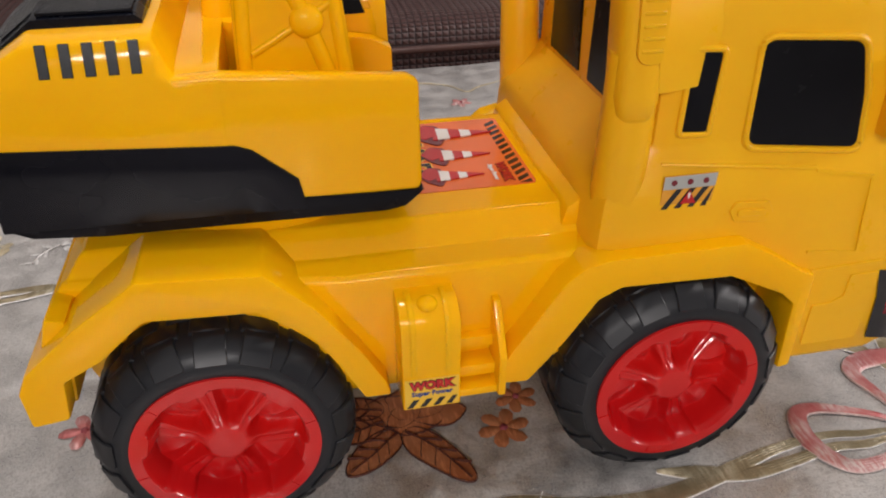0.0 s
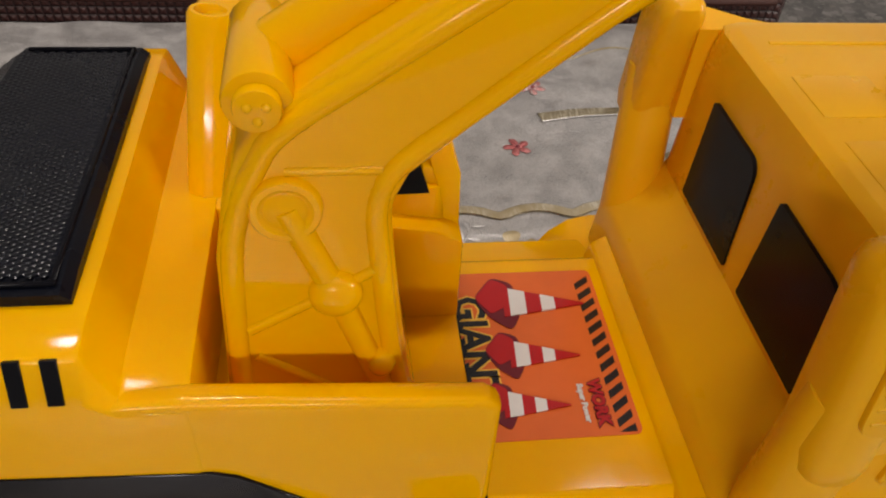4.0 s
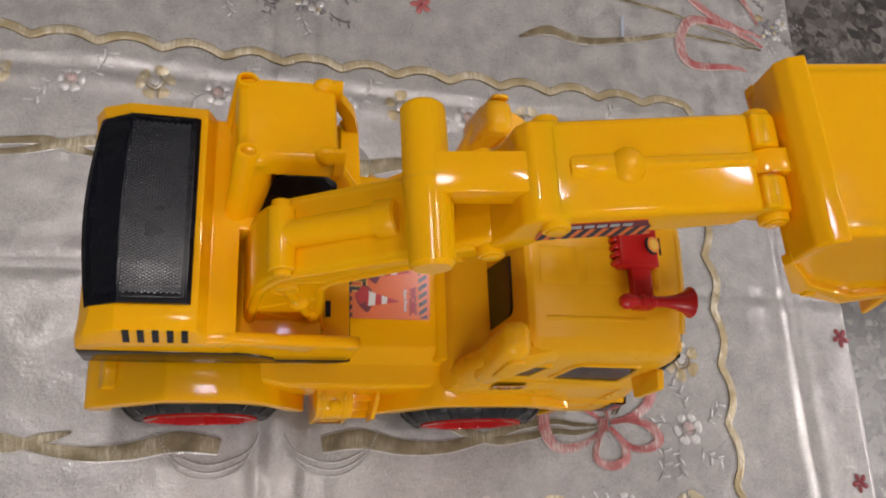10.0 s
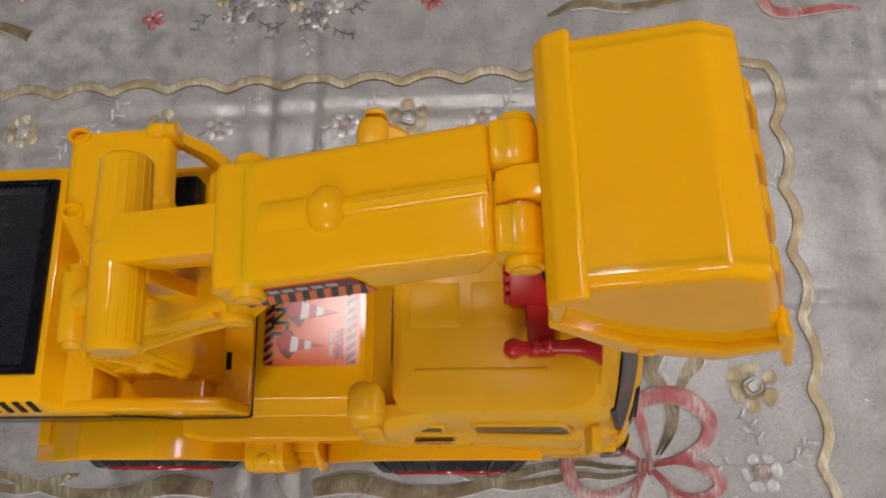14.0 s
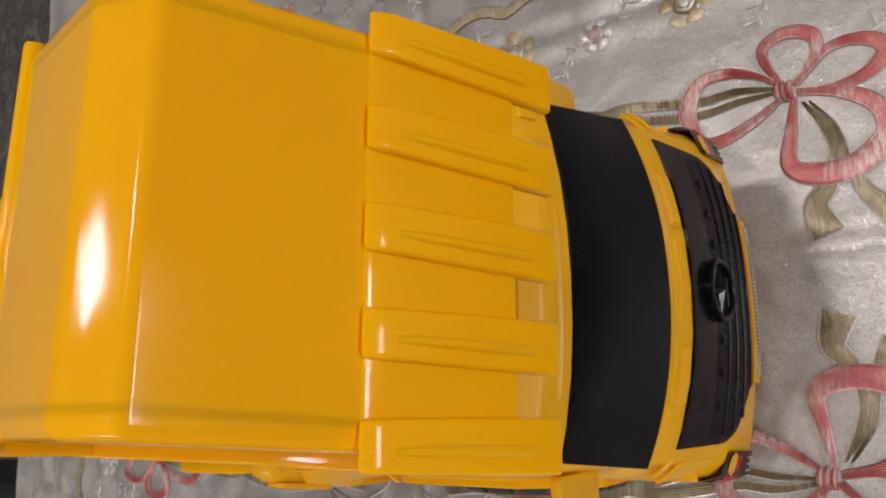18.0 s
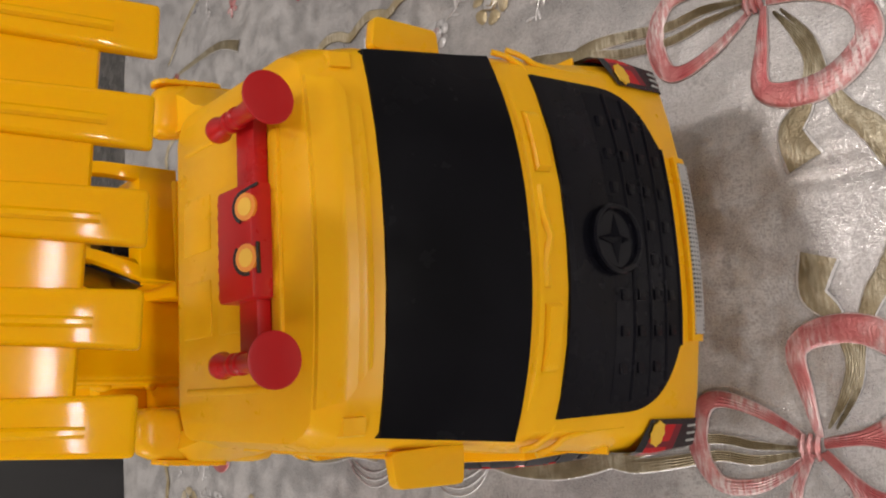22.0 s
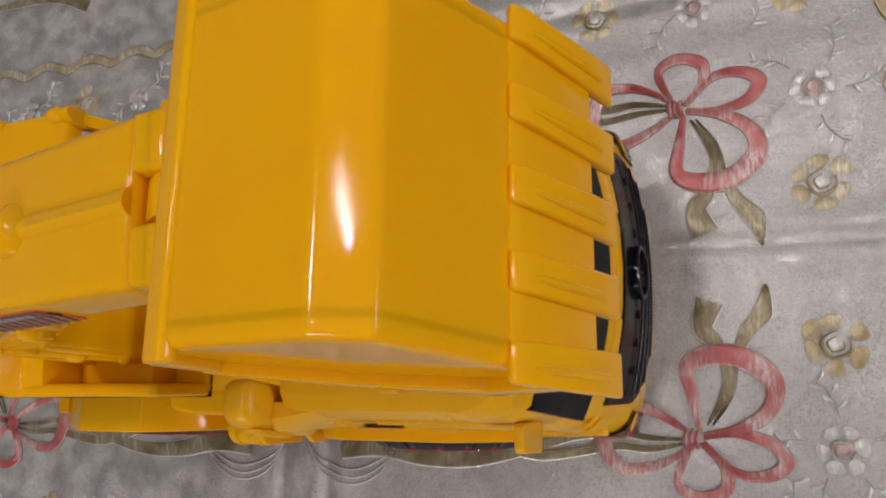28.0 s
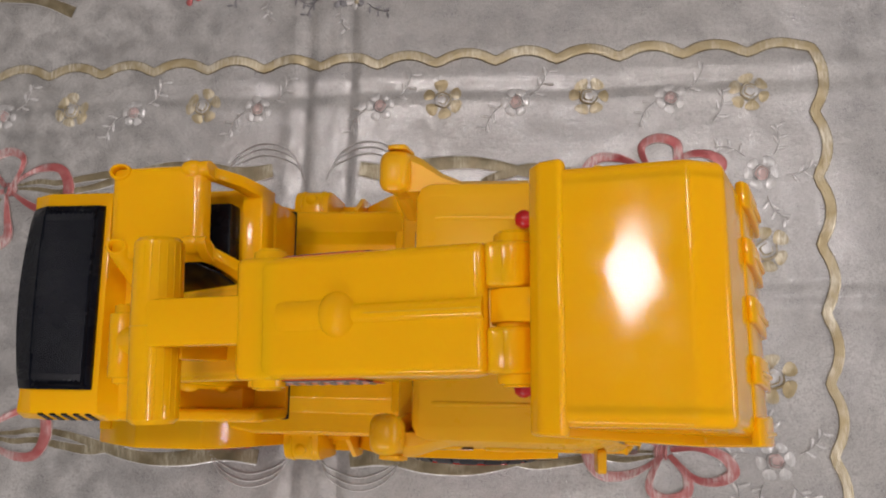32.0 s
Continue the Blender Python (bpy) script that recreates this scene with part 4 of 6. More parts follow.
def hood_panel():
    rings = []
    for k in range(13):
        t = k / 12
        v = HP0 + (HP1 - HP0) * t
        back = -0.0900 - 0.0050 * math.sin(math.pi * t)
        kink = -0.0715 - 0.0020 * math.sin(math.pi * t)
        edge = 0.0012 if k in (0, 12) else 0.0
        prof = [(back, 0.2120), (back + 0.0005, 0.2190 - edge), (back + 0.003, 0.2225 - edge), (kink, 0.2338 - edge), (-0.0360, 0.2338 - edge), (-0.0338, 0.2320 - edge), (-0.0338, 0.2260), (back + 0.004, 0.2120)]
        rings.append([(u, v, z) for u, z in prof])
    return loft(rings)


HOOD = part("hood_panel", hood_panel(), HOOD_BLACK, UPPER, "black plastic hood panel with a honeycomb relief", angle=20)
bm = bmesh.new()
size = 0.00105
for i in range(36):
    for j in range(70):
        u = -0.0905 + i * size * 1.5
        v = HP0 + 0.0055 + (j + 0.5 * (i % 2)) * size * 1.74
        if u > -0.0400 or v > HP1 - 0.0055:
            continue
        t = (v - HP0) / (HP1 - HP0)
        kink, back = -0.0715 - 0.0020 * math.sin(math.pi * t), -0.0870 - 0.0050 * math.sin(math.pi * t)
        if abs(u - kink) < 0.0010 or u < back + 0.003:
            continue
        slope = 0.0 if u > kink else (0.2338 - 0.2225) / (kink - back)
        cells = []
        for r, h in ((0.97, -0.00005), (0.46, 0.00012)):
            ring = []
            for k in range(6):
                du, dv = size * r * math.cos(k * math.pi / 3), size * r * math.sin(k * math.pi / 3)
                ring.append(bm.verts.new((u + du, v + dv, 0.2338 + slope * (u + du - kink) + h)))
            cells.append(ring)
        ring, up = cells
        bm.faces.new(up)
        for k in range(6):
            bm.faces.new((ring[k], ring[(k + 1) % 6], up[(k + 1) % 6], up[k]))
part("honeycomb", bm, CELL_BLACK, HOOD, "raised honeycomb cells", angle=20)["kind"] = "stuff"
for a, b in (((-0.0385, HP0 + 0.003), (-0.0370, HP1 - 0.003)), ):
    part("panel_lip", rbox(a[0], b[0], a[1], b[1], 0.2330, 0.2344, 0.0004, 1), BLACK, HOOD)
for v in (HP0 + 0.0022, HP1 - 0.0034):
    part("panel_lip", rbox(-0.0700, -0.0370, v, v + 0.0012, 0.2330, 0.2344, 0.0004, 1), BLACK, HOOD)

# ---- the operator's cab on the upper body ----


def lean(bm):
    """The cab narrows upward: its inner wall leans outward over the deck."""
    for v in bm.verts:
        t = min(max((v.co.z - 0.214) / 0.044, 0.0), 1.1)
        k = (v.co.y - 0.008) / 0.068
        v.co.y += t * (0.0205 * (1 - k) + 0.004 * k)
    return bm


def operator_cab():
    """Solid back and roof, open front and sides with posts."""
    def slab(z, u0, u1, v0, v1, r):
        return [(x, y, z) for x, y in round_poly([(u0, v0), (u1, v0), (u1, v1), (u0, v1)], r, 4)]
    pieces = [loft([slab(0.196, -0.0160, 0.0600, 0.0060, 0.0740, 0.006), slab(0.214, -0.0155, 0.0600, 0.0080, 0.0740, 0.006)])]
    pieces.append(loft([slab(0.210, -0.0155, 0.0080, 0.0080, 0.0745, 0.006), slab(0.254, -0.0115, 0.0080, 0.0080, 0.0745, 0.006)]))
    pieces.append(loft([slab(0.2485, -0.0125, 0.0440, 0.0080, 0.0760, 0.005), slab(0.2560, -0.0120, 0.0440, 0.0085, 0.0755, 0.005), slab(0.2585, -0.0100, 0.0420, 0.0105, 0.0735, 0.005), slab(0.2592, -0.0060, 0.0390, 0.0145, 0.0700, 0.005)]))
    # curved front posts
    for v0, v1 in ((0.0085, 0.0165), (0.0670, 0.0755)):
        out = [(0.0380, 0.2580), (0.0480, 0.2510), (0.0580, 0.2360), (0.0640, 0.2170), (0.0645, 0.1960)]
        inn = [(0.0560, 0.1960), (0.0565, 0.2140), (0.0510, 0.2320), (0.0440, 0.2440), (0.0380, 0.2480)]
        pieces.append(prism(out + inn, v0, v1, 0.0012))
    pieces.append(prism([(0.0500, 0.196), (0.0645, 0.196), (0.0640, 0.2180), (0.0520, 0.2200)], 0.009, 0.075, 0.001))
    return lean(join(*pieces))


OPCAB = part("operator_cab", operator_cab(), YELLOW, TRUCK, "small yellow operator's cab with open posts", m=SW, angle=45)
for v in (0.0125, 0.0715):
    ring = lathe([(0.0068, -0.046), (0.0066, 0.0010), (0.0058, 0.0022), (0.0046, 0.0022), (0.0042, 0.0010), (0.0042, -0.0030), (0.0, -0.0030)], (-0.0066, v, 0.2585), (0.10, 0, 1), 24)
    part("corner_post", lean(ring), YELLOW, OPCAB, "round corner post with a hollow top")
    lug = prism(round_poly([(v - 0.0062, 0.2480), (v + 0.0062, 0.2480), (v + 0.0058, 0.2600), (v, 0.2640), (v - 0.0058, 0.2600)], 0.003, 3), 0.0415, 0.0475, 0.0016, "x", 3)
    part("lamp_lug", lean(lug), YELLOW, OPCAB)
    part("lamp_dome", lean(ball((0.0375, v, 0.2588), 0.0062, (1.15, 1.0, 0.75), 20, 12)), YELLOW, OPCAB)
part("seat_box", rbox(0.0120, 0.0480, 0.0250, 0.0630, 0.205, 0.2280, 0.002), BLACK, OPCAB, "black seat block inside the cab")
part("side_window", lean(prism([(0.0005, 0.2125), (0.0085, 0.2440), (0.0140, 0.2482), (0.0360, 0.2475), (0.0460, 0.2360), (0.0540, 0.2125)], 0.0074, 0.0092, 0.0003)), WINDOW, OPCAB, "black side window")

# ---- boom, stick and bucket ----
BV = -0.0215  # the boom's middle


def foot_flare(z):
    """How much wider than above either cheek stands at the boom's foot."""
    return max(0.0, 0.268 - z) * 0.060


def boom():
    """Cranked boom: two side plates with a thick rim and a web between."""
    h = 0.0205
    prof = [(-0.0060, 0.165), (-0.0058, 0.190), (-0.0035, 0.235), (0.0000, 0.2530), (0.0045, 0.2645), (0.0110, 0.2735), (0.0300, 0.2865), (0.0600, 0.3065), (0.1030, 0.3350), (0.1110, 0.3350), (0.1150, 0.3275), (0.1120, 0.3150), (0.0985, 0.3040), (0.0816, 0.2920), (0.0560, 0.2705), (0.0410, 0.2575), (0.0372, 0.2490), (0.0380, 0.2350), (0.0410, 0.2050), (0.0440, 0.182), (0.0470, 0.165)]
    bm = prism(prof, BV - h, BV + h, 0.0035, "y", 3)
    bmesh.ops.bisect_plane(bm, geom=bm.verts[:] + bm.edges[:] + bm.faces[:], plane_co=(0, 0, 0.268), plane_no=(0, 0, 1))
    for v in bm.verts:
        v.co.y = BV + (v.co.y - BV) * (1 + foot_flare(v.co.z) / h)
    return bm


BOOM = part("boom", boom(), YELLOW, TRUCK, "cranked glossy yellow boom", m=SW)
# moulded relief on the near and far cheeks
for s in (-1, 1):
    yr = BV + s * 0.0196
    for line, r in ((((-0.0020, 0.1660), (-0.0018, 0.1900), (0.0004, 0.2350), (0.0038, 0.2510), (0.0080, 0.2615), (0.0140, 0.2700), (0.0310, 0.2822), (0.0600, 0.3020), (0.0980, 0.3270)), 0.0028), (((0.0446, 0.1660), (0.0412, 0.1820), (0.0372, 0.2050), (0.0344, 0.2350), (0.0338, 0.2500), (0.0382, 0.2605), (0.0540, 0.2740), (0.0796, 0.2955), (0.0970, 0.3080)), 0.0027)):
        part("cheek_rim", sweep(smooth_line([(u, yr + s * foot_flare(z), z) for u, z in line], 5), r, 12), YELLOW, BOOM, angle=60)
    for u, z, r in ((0.0136, 0.2512, 0.0084), (0.0236, 0.2255, 0.0066), (0.0345, 0.2010, 0.0040)):
        q = lathe([(r, 0.0), (r * 0.97, 0.0022), (r * 0.90, 0.0029), (r * 0.74, 0.0029), (r * 0.64, 0.0020), (r * 0.58, 0.0019), (r * 0.50, 0.0023), (0.0, 0.0025)] if r > 0.007 else [(r, 0.0), (r * 0.95, 0.0026), (r * 0.72, 0.0044), (r * 0.4, 0.0053), (0.0, 0.0056)], (u, BV + s * (0.0200 + foot_flare(z)), z), (0, s, 0.07), 24)
        part("bolt", q, YELLOW, BOOM)
    for line, r in ((((0.0136, 0.2512), (0.0236, 0.2255), (0.0370, 0.1850)), 0.0034), (((0.0240, 0.2262), (0.0350, 0.2330)), 0.0016), (((0.0020, 0.2140), (0.0240, 0.2262)), 0.0016), (((0.0030, 0.2050), (0.0300, 0.1850)), 0.0015), (((0.0140, 0.2605), (0.0350, 0.2600)), 0.0012)):
        part("cheek_arm", sweep([(u, BV + s * (0.0201 + foot_flare(z)), z) for u, z in line], r, 10), YELLOW, BOOM, angle=60)
part("elbow_bar", lathe([(0.0, -0.0395), (0.0085, -0.0395), (0.0104, -0.0375), (0.0108, -0.010), (0.0110, 0.0), (0.0108, 0.010), (0.0104, 0.0375), (0.0085, 0.0395), (0.0, 0.0395)], (0.0680, BV, 0.3535), (0, 1, 0), 36), YELLOW, BOOM, "yellow ribbed cross bar")
for k in range(10):
    a = math.pi * (0.05 + 0.9 * k / 9)
    c, sn = math.cos(a) * 0.01043, math.sin(a) * 0.01043
    for s in (-1, 1):
        part("bar_rib", tube((0.0682 + c, BV + s * 0.0080, 0.3535 + sn), (0.0682 + c * 0.98, BV + s * 0.0360, 0.3535 + sn * 0.98), 0.0004, seg=6), YELLOW, BOOM)
part("ram_cap", join(tube((0.0100, BV - 0.0195, 0.2765), (0.0100, BV + 0.0145, 0.2765), 0.0074, seg=22, bev=0.0012), tube((0.0100, BV - 0.0225, 0.2765), (0.0100, BV + 0.0190, 0.2765), 0.0050, seg=18, bev=0.001)), YELLOW, BOOM)
for s in (-1, 1):
    for k in range(3):
        a = 2.1 * k + 0.5
        part("cap_dimple", ball((0.0100 + 0.0022 * math.cos(a), BV + (-0.0224 if s < 0 else 0.0189), 0.2765 + 0.0022 * math.sin(a)), 0.0011, u=8, v=6), YELLOW, BOOM)
part("ram", tube((0.0125, BV, 0.2765), (0.0640, BV, 0.3110), 0.0076, seg=22), YELLOW, BOOM)
part("ram_collar", tube((0.0545, BV, 0.3040), (0.0640, BV, 0.3103), 0.0098, seg=24, bev=0.0022), YELLOW, BOOM)
for s in (-1, 1):
    part("bracket", prism([(0.0740, 0.3060), (0.0900, 0.3180), (0.0800, 0.3540), (0.0710, 0.3540)], min(BV + s * 0.0060, BV + s * 0.0130), max(BV + s * 0.0060, BV + s * 0.0130), 0.0012), YELLOW, BOOM)


def stick():
    """Link arm, hinge block and the long stick with raised edges."""
    pieces = []
    pieces.append(prism([(0.0660, 0.3480), (0.0660, 0.3640), (0.1130, 0.3700), (0.1130, 0.3530)], BV - 0.0100, BV + 0.0100, 0.0018))
    pieces.append(prism([(0.0990, 0.3220), (0.1060, 0.3170), (0.1130, 0.3200), (0.1300, 0.3500), (0.1320, 0.3720), (0.1250, 0.3745), (0.1120, 0.3720), (0.1080, 0.3650), (0.1080, 0.3450)], BV - 0.0245, BV + 0.0245, 0.003, "y", 3))
    pieces.append(prism([(0.1200, 0.3500), (0.2080, 0.3760), (0.2140, 0.3880), (0.2120, 0.3950), (0.1200, 0.3735)], BV - 0.0235, BV + 0.0235, 0.0035, "y", 3))
    for v in pieces[-1].verts:
        top = 0.3735 + (v.co.x - 0.12) * 0.234
        v.co.y += math.copysign(0.13 * max(top - v.co.z, 0.0), v.co.y - BV)
    return join(*pieces)


STICK = part("stick", stick(), YELLOW, TRUCK, "long glossy yellow stick with a hinge block", m=SW @ Matrix.Translation((0, 0.0022, 0)))
for u, z, r in ((0.1230, 0.3660, 0.0068), (0.1060, 0.3260, 0.0068), (0.2225, 0.3860, 0.0070)):
    part("pin", join(tube((u, BV - 0.0275, z), (u, BV + 0.0275, z), r, seg=22, bev=0.0012), tube((u, BV - 0.0285, z), (u, BV + 0.0285, z), r * 0.72, seg=20, bev=0.0006)), YELLOW, STICK)
part("ram", tube((0.1300, BV, 0.3690), (0.1560, BV, 0.3750), 0.0088, seg=24, bev=0.002), YELLOW, STICK)
part("ram_knob", ball((0.1555, BV, 0.3780), 0.0098, (0.92, 1.0, 0.9)), YELLOW, STICK)
part("ram_rod", tube((0.158, BV, 0.3800), (0.2120, BV, 0.3926), 0.0043, seg=18), YELLOW, STICK)
for s in (-1, 1):
    part("hinge_knuckle", join(tube((0.2205, BV + s * 0.0070, 0.3868), (0.2205, BV + s * 0.0238, 0.3868), 0.0096, seg=32, bev=0.0022, bseg=3), rbox(0.2128, 0.221, min(BV + s * 0.0072, BV + s * 0.0236), max(BV + s * 0.0072, BV + s * 0.0236), 0.3772, 0.3962, 0.0022, 3)), YELLOW_DEEP, STICK)

BUV = -0.0175  # the bucket's middle
BH = 0.0440
BY = SW @ Matrix.Translation((0.2290, BUV, 0)) @ Matrix.Translation((0, 0, 0.386)) @ Matrix.Rotation(radians(-1.5), 4, "Z") @ Matrix.Rotation(radians(-3.5), 4, "X") @ Matrix.Translation((-0.2290, -BUV, -0.386))


def flare(bm):
    """The cheeks spread towards the mouth."""
    for v in bm.verts:
        t = min(max((0.4120 - v.co.z) / 0.070, 0.0), 1.2) * min(max((v.co.x - 0.2310) / 0.05, 0.0), 1.0)
        v.co.y += (v.co.y - BUV) * 0.075 * t
    return bm


def bucket():
    """Shell of the bucket in profile, with cheeks and a thick rim round the mouth."""
    t = 0.0024
    A, A1, B0, B1, C = (0.2310, 0.4022), (0.2370, 0.4082), (0.2805, 0.4167), (0.2930, 0.4116), (0.3105, 0.3620)
    e = 0.00003
    outer = [(0.2312, 0.3780), (A[0] + e, A[1] - e), (A1[0] + e, A1[1] - e), (B0[0], B0[1] - e), (B1[0] - e, B1[1]), (C[0] - e, C[1]), (0.3149, 0.3500)]
    inner = [(0.3150 - t, 0.3500), (C[0] - t, C[1]), (B1[0] - t, B1[1] - t), (B0[0] - 0.0008, B0[1] - t), (A1[0] + 0.0008, A1[1] - t), (A[0] + t, A[1] - t), (0.2310 + t, 0.3780)]
    pieces = [prism(round_poly(outer + inner, [0, 0.002, 0.003, 0.0022, 0.0022, 0.003, 0] + [0] * 7, 4), BUV - BH + 0.0048, BUV + BH - 0.0048, 0.0)]
    cheek = round_poly([(0.2312, 0.3780), (0.2312, 0.4022), A1, B0, B1, C, (0.3160, 0.3480), (0.2950, 0.3380), (0.2600, 0.3480)], [0, 0.002, 0.003, 0.0022, 0.0022, 0.003, 0, 0, 0], 4)
    for s in (-1, 1):
        v = BUV + s * BH
        side = prism(cheek, min(v, v - s * 0.0064), max(v, v - s * 0.0064), 0.0)
        face = [e for e in side.edges if all(abs(q.co.y - v) < 1e-5 for q in e.verts)]
        bmesh.ops.bevel(side, geom=face, offset=0.0046, segments=6, profile=0.6, affect="EDGES", clamp_overlap=True)
        pieces.append(side)
        rim = [(0.2300, 0.3760), (0.2300, 0.3830), (0.2620, 0.3560), (0.2950, 0.3460), (0.3150, 0.3560), (0.3170, 0.3480), (0.2950, 0.3350), (0.2590, 0.3445)]
        w = v + s * 0.0034
        pieces.append(prism(rim, min(w, v - s * t), max(w, v - s * t), 0.0012, "y", 3))
        pieces.append(rbox(0.2640, 0.2700, min(w + s * 0.001, v), max(w + s * 0.001, v), 0.3440, 0.3490, 0.0008))
    # thick rim of the hinge side
    pieces.append(prism([(0.2308, 0.3790), (0.2282, 0.4002), (0.2315, 0.4064), (0.2390, 0.4102), (0.2415, 0.4060), (0.2350, 0.4004), (0.2345, 0.3790)], BUV - BH - 0.0030, BUV + BH + 0.0030, 0.0018, "y", 3))
    pieces.append(prism([(0.2140, 0.3790), (0.2140, 0.3905), (0.2200, 0.3945), (0.2330, 0.3970), (0.2330, 0.3780)], BV - 0.0040, BV + 0.0084, 0.001))
    return flare(join(*pieces))


BUCKET = part("bucket", bucket(), YELLOW_DEEP, TRUCK, "large glossy orange-yellow digging bucket", m=BY)
LIP = 0.0505


def lip_taper(pts, bev):
    """The lip: as wide as the shell at its head, wider at its edge."""
    bm = prism(pts, BUV - 1.0, BUV + 1.0, 0.0)
    for v in bm.verts:
        k = min(max((0.3680 - v.co.z) / 0.016, 0.0), 1.0)
        v.co.y = BUV + math.copysign(BH + 0.001 + (LIP - BH - 0.001) * k, v.co.y - BUV)
    return rounded(bm, bev, 2)


part("lip_plate", lip_taper([(0.3070, 0.3680), (0.3086, 0.3690), (0.3108, 0.3640), (0.3228, 0.3310), (0.3205, 0.3296)], 0.0009), YELLOW_DEEP, BUCKET, "flat lip between the teeth")
for i in range(5):
    v = BUV + 0.0447 * (i - 2) / 2
    head, tip = 0.0052, 0.0066
    side = [(0.3070, 0.3672), (0.3094, 0.3702), (0.3128, 0.3655), (0.3242, 0.3330), (0.3280, 0.3196), (0.3252, 0.3186), (0.3195, 0.3330)]
    bm = prism(side, v - 1.0, v + 1.0, 0.0)
    for q in bm.verts:
        k = min(max((0.3710 - q.co.z) / 0.052, 0.0), 1.0)
        q.co.y = v + math.copysign(head + (tip - head) * k, q.co.y - v)
    tooth = part("tooth", rounded(bm, 0.0017, 3), YELLOW_DEEP, BUCKET)
    part("tooth_rib", sweep(smooth_line([(0.3126, v - 0.0010, 0.3630), (0.3165, v - 0.0010, 0.3540), (0.3228, v - 0.0010, 0.3370), (0.3252, v - 0.0010, 0.3290)], 4), 0.0013, 8), YELLOW_DEEP, tooth)

# mould seams along the middle of the stick and across the bar
for p, q in (((0.1660, BV - 0.0002, 0.3862), (0.2105, BV - 0.0002, 0.3966)), ):
    part("seam", sweep([p, q], 0.00035, 6), YELLOW_MATT, STICK)
part("seam", lathe([(0.01108, -0.0003), (0.01122, 0.0), (0.01108, 0.0003)], (0.0680, BV + 0.0012, 0.3535), (0, 1, 0), 36), YELLOW_MATT, BOOM)

# ---- printed stickers and lettering ----


def lettering(text, size, m, material, parent, name="lettering", thick=0.0001, squeeze=1.0, bold=0.045):
    """Words in the built-in font, as a mesh in the plane of m."""
    cu = bpy.data.curves.new(name, "FONT")
    cu.body, cu.size, cu.extrude, cu.align_x, cu.align_y = text, size, thick, "CENTER", "CENTER"
    cu.resolution_u, cu.offset = 2, size * bold
    ob = new(name, cu)
    me = bpy.data.meshes.new_from_object(ob)
    bpy.data.objects.remove(ob)
    me.materials.clear()
    me.materials.append(material)
    me.transform(m @ Matrix.Diagonal((squeeze, 1, 1, 1)))
    out = new(name, me)
    out.parent = parent
    return out


def stripes(x0, x1, y0, y1, n, slant, m, mats, parent, thick=0.0004):
    """A field of slanted bars inside a rectangle."""
    w = (x1 - x0) / n
    for i in range(n):
        a = x0 + i * w
        pts = [(a, y0), (a + w * 0.52, y0), (a + w * 0.52 + slant, y1), (a + slant, y1)]
        pts = [(min(max(x, x0), x1), y) for x, y in pts]
        part("stripe", plate(pts, m, thick), mats, parent)


# deck sticker: x across the truck, read from the left
DECK = part("deck_sticker", plate([(-0.026, -0.0335), (0.0365, -0.0335), (0.0365, 0.0460), (-0.026, 0.0460)], Matrix.Translation((0, 0, 0.1400)), 0.0004, 0.003), P_ORANGE, TRUCK, "orange printed sticker with three traffic cones")
for x0 in (0.0285, -0.0255):
    m = Matrix.Translation((x0, 0, 0.1403)) @ Matrix.Rotation(radians(90), 4, "Z")
    stripes(-0.0325, 0.0450, -0.0060, 0.0, 13, -0.0042, m, P_BLACK, DECK)


def cone_print(cx, cy, s):
    m = Matrix.Translation((cx, cy, 0.1406)) @ Matrix.Rotation(radians(-4), 4, "Z") @ Matrix.Scale(s, 4)
    part("cone_base", plate([(-0.020, 0.002), (-0.0125, 0.0135), (-0.004, 0.0105), (-0.002, -0.006), (-0.006, -0.0145), (-0.0145, -0.0080)], m, 0.0004, 0.003), P_MAROON, DECK)
    part("cone_base", plate([(-0.0195, 0.002), (-0.0125, 0.0125), (-0.006, 0.0090), (-0.007, -0.002), (-0.0135, -0.0065)], m, 0.0006, 0.002), P_RED, DECK)
    hw = lambda x: 0.0078 * (0.0245 - x) / 0.0330
    for a, b, mat in ((-0.0085, -0.0060, P_RED), (-0.0060, 0.0005, P_WHITE), (0.0005, 0.0065, P_RED), (0.0065, 0.0120, P_WHITE), (0.0120, 0.0235, P_RED)):
        part("cone_band", plate([(a, -hw(a)), (b, -hw(b)), (b, hw(b)), (a, hw(a))], m, 0.0008), mat, DECK)


for cx, cy, s in ((0.0062, 0.0285, 1.0), (0.0030, 0.0025, 0.82), (-0.0035, -0.0195, 0.74)):
    cone_print(cx, cy, s)
TURN = Matrix.Rotation(radians(-90), 4, "Z")
lettering("WORK", 0.0062, Matrix.Translation((0.0238, -0.0200, 0.1409)) @ TURN, P_MAROON, DECK, bold=0.09)
lettering("WORK", 0.0062, Matrix.Translation((0.0238, -0.0200, 0.1410)) @ TURN, P_RED, DECK, bold=0.04)
lettering("Super Power", 0.0031, Matrix.Translation((0.0186, -0.0200, 0.1409)) @ TURN, P_WHITE, DECK)
for mat, b, z in ((P_YELLOW, 0.075, 0.14045), (P_BLACK, 0.03, 0.14060)):
    lettering("GIANT", 0.0165, Matrix.Translation((-0.0165, 0.0080, z)) @ TURN, mat, DECK, squeeze=1.0, bold=b)

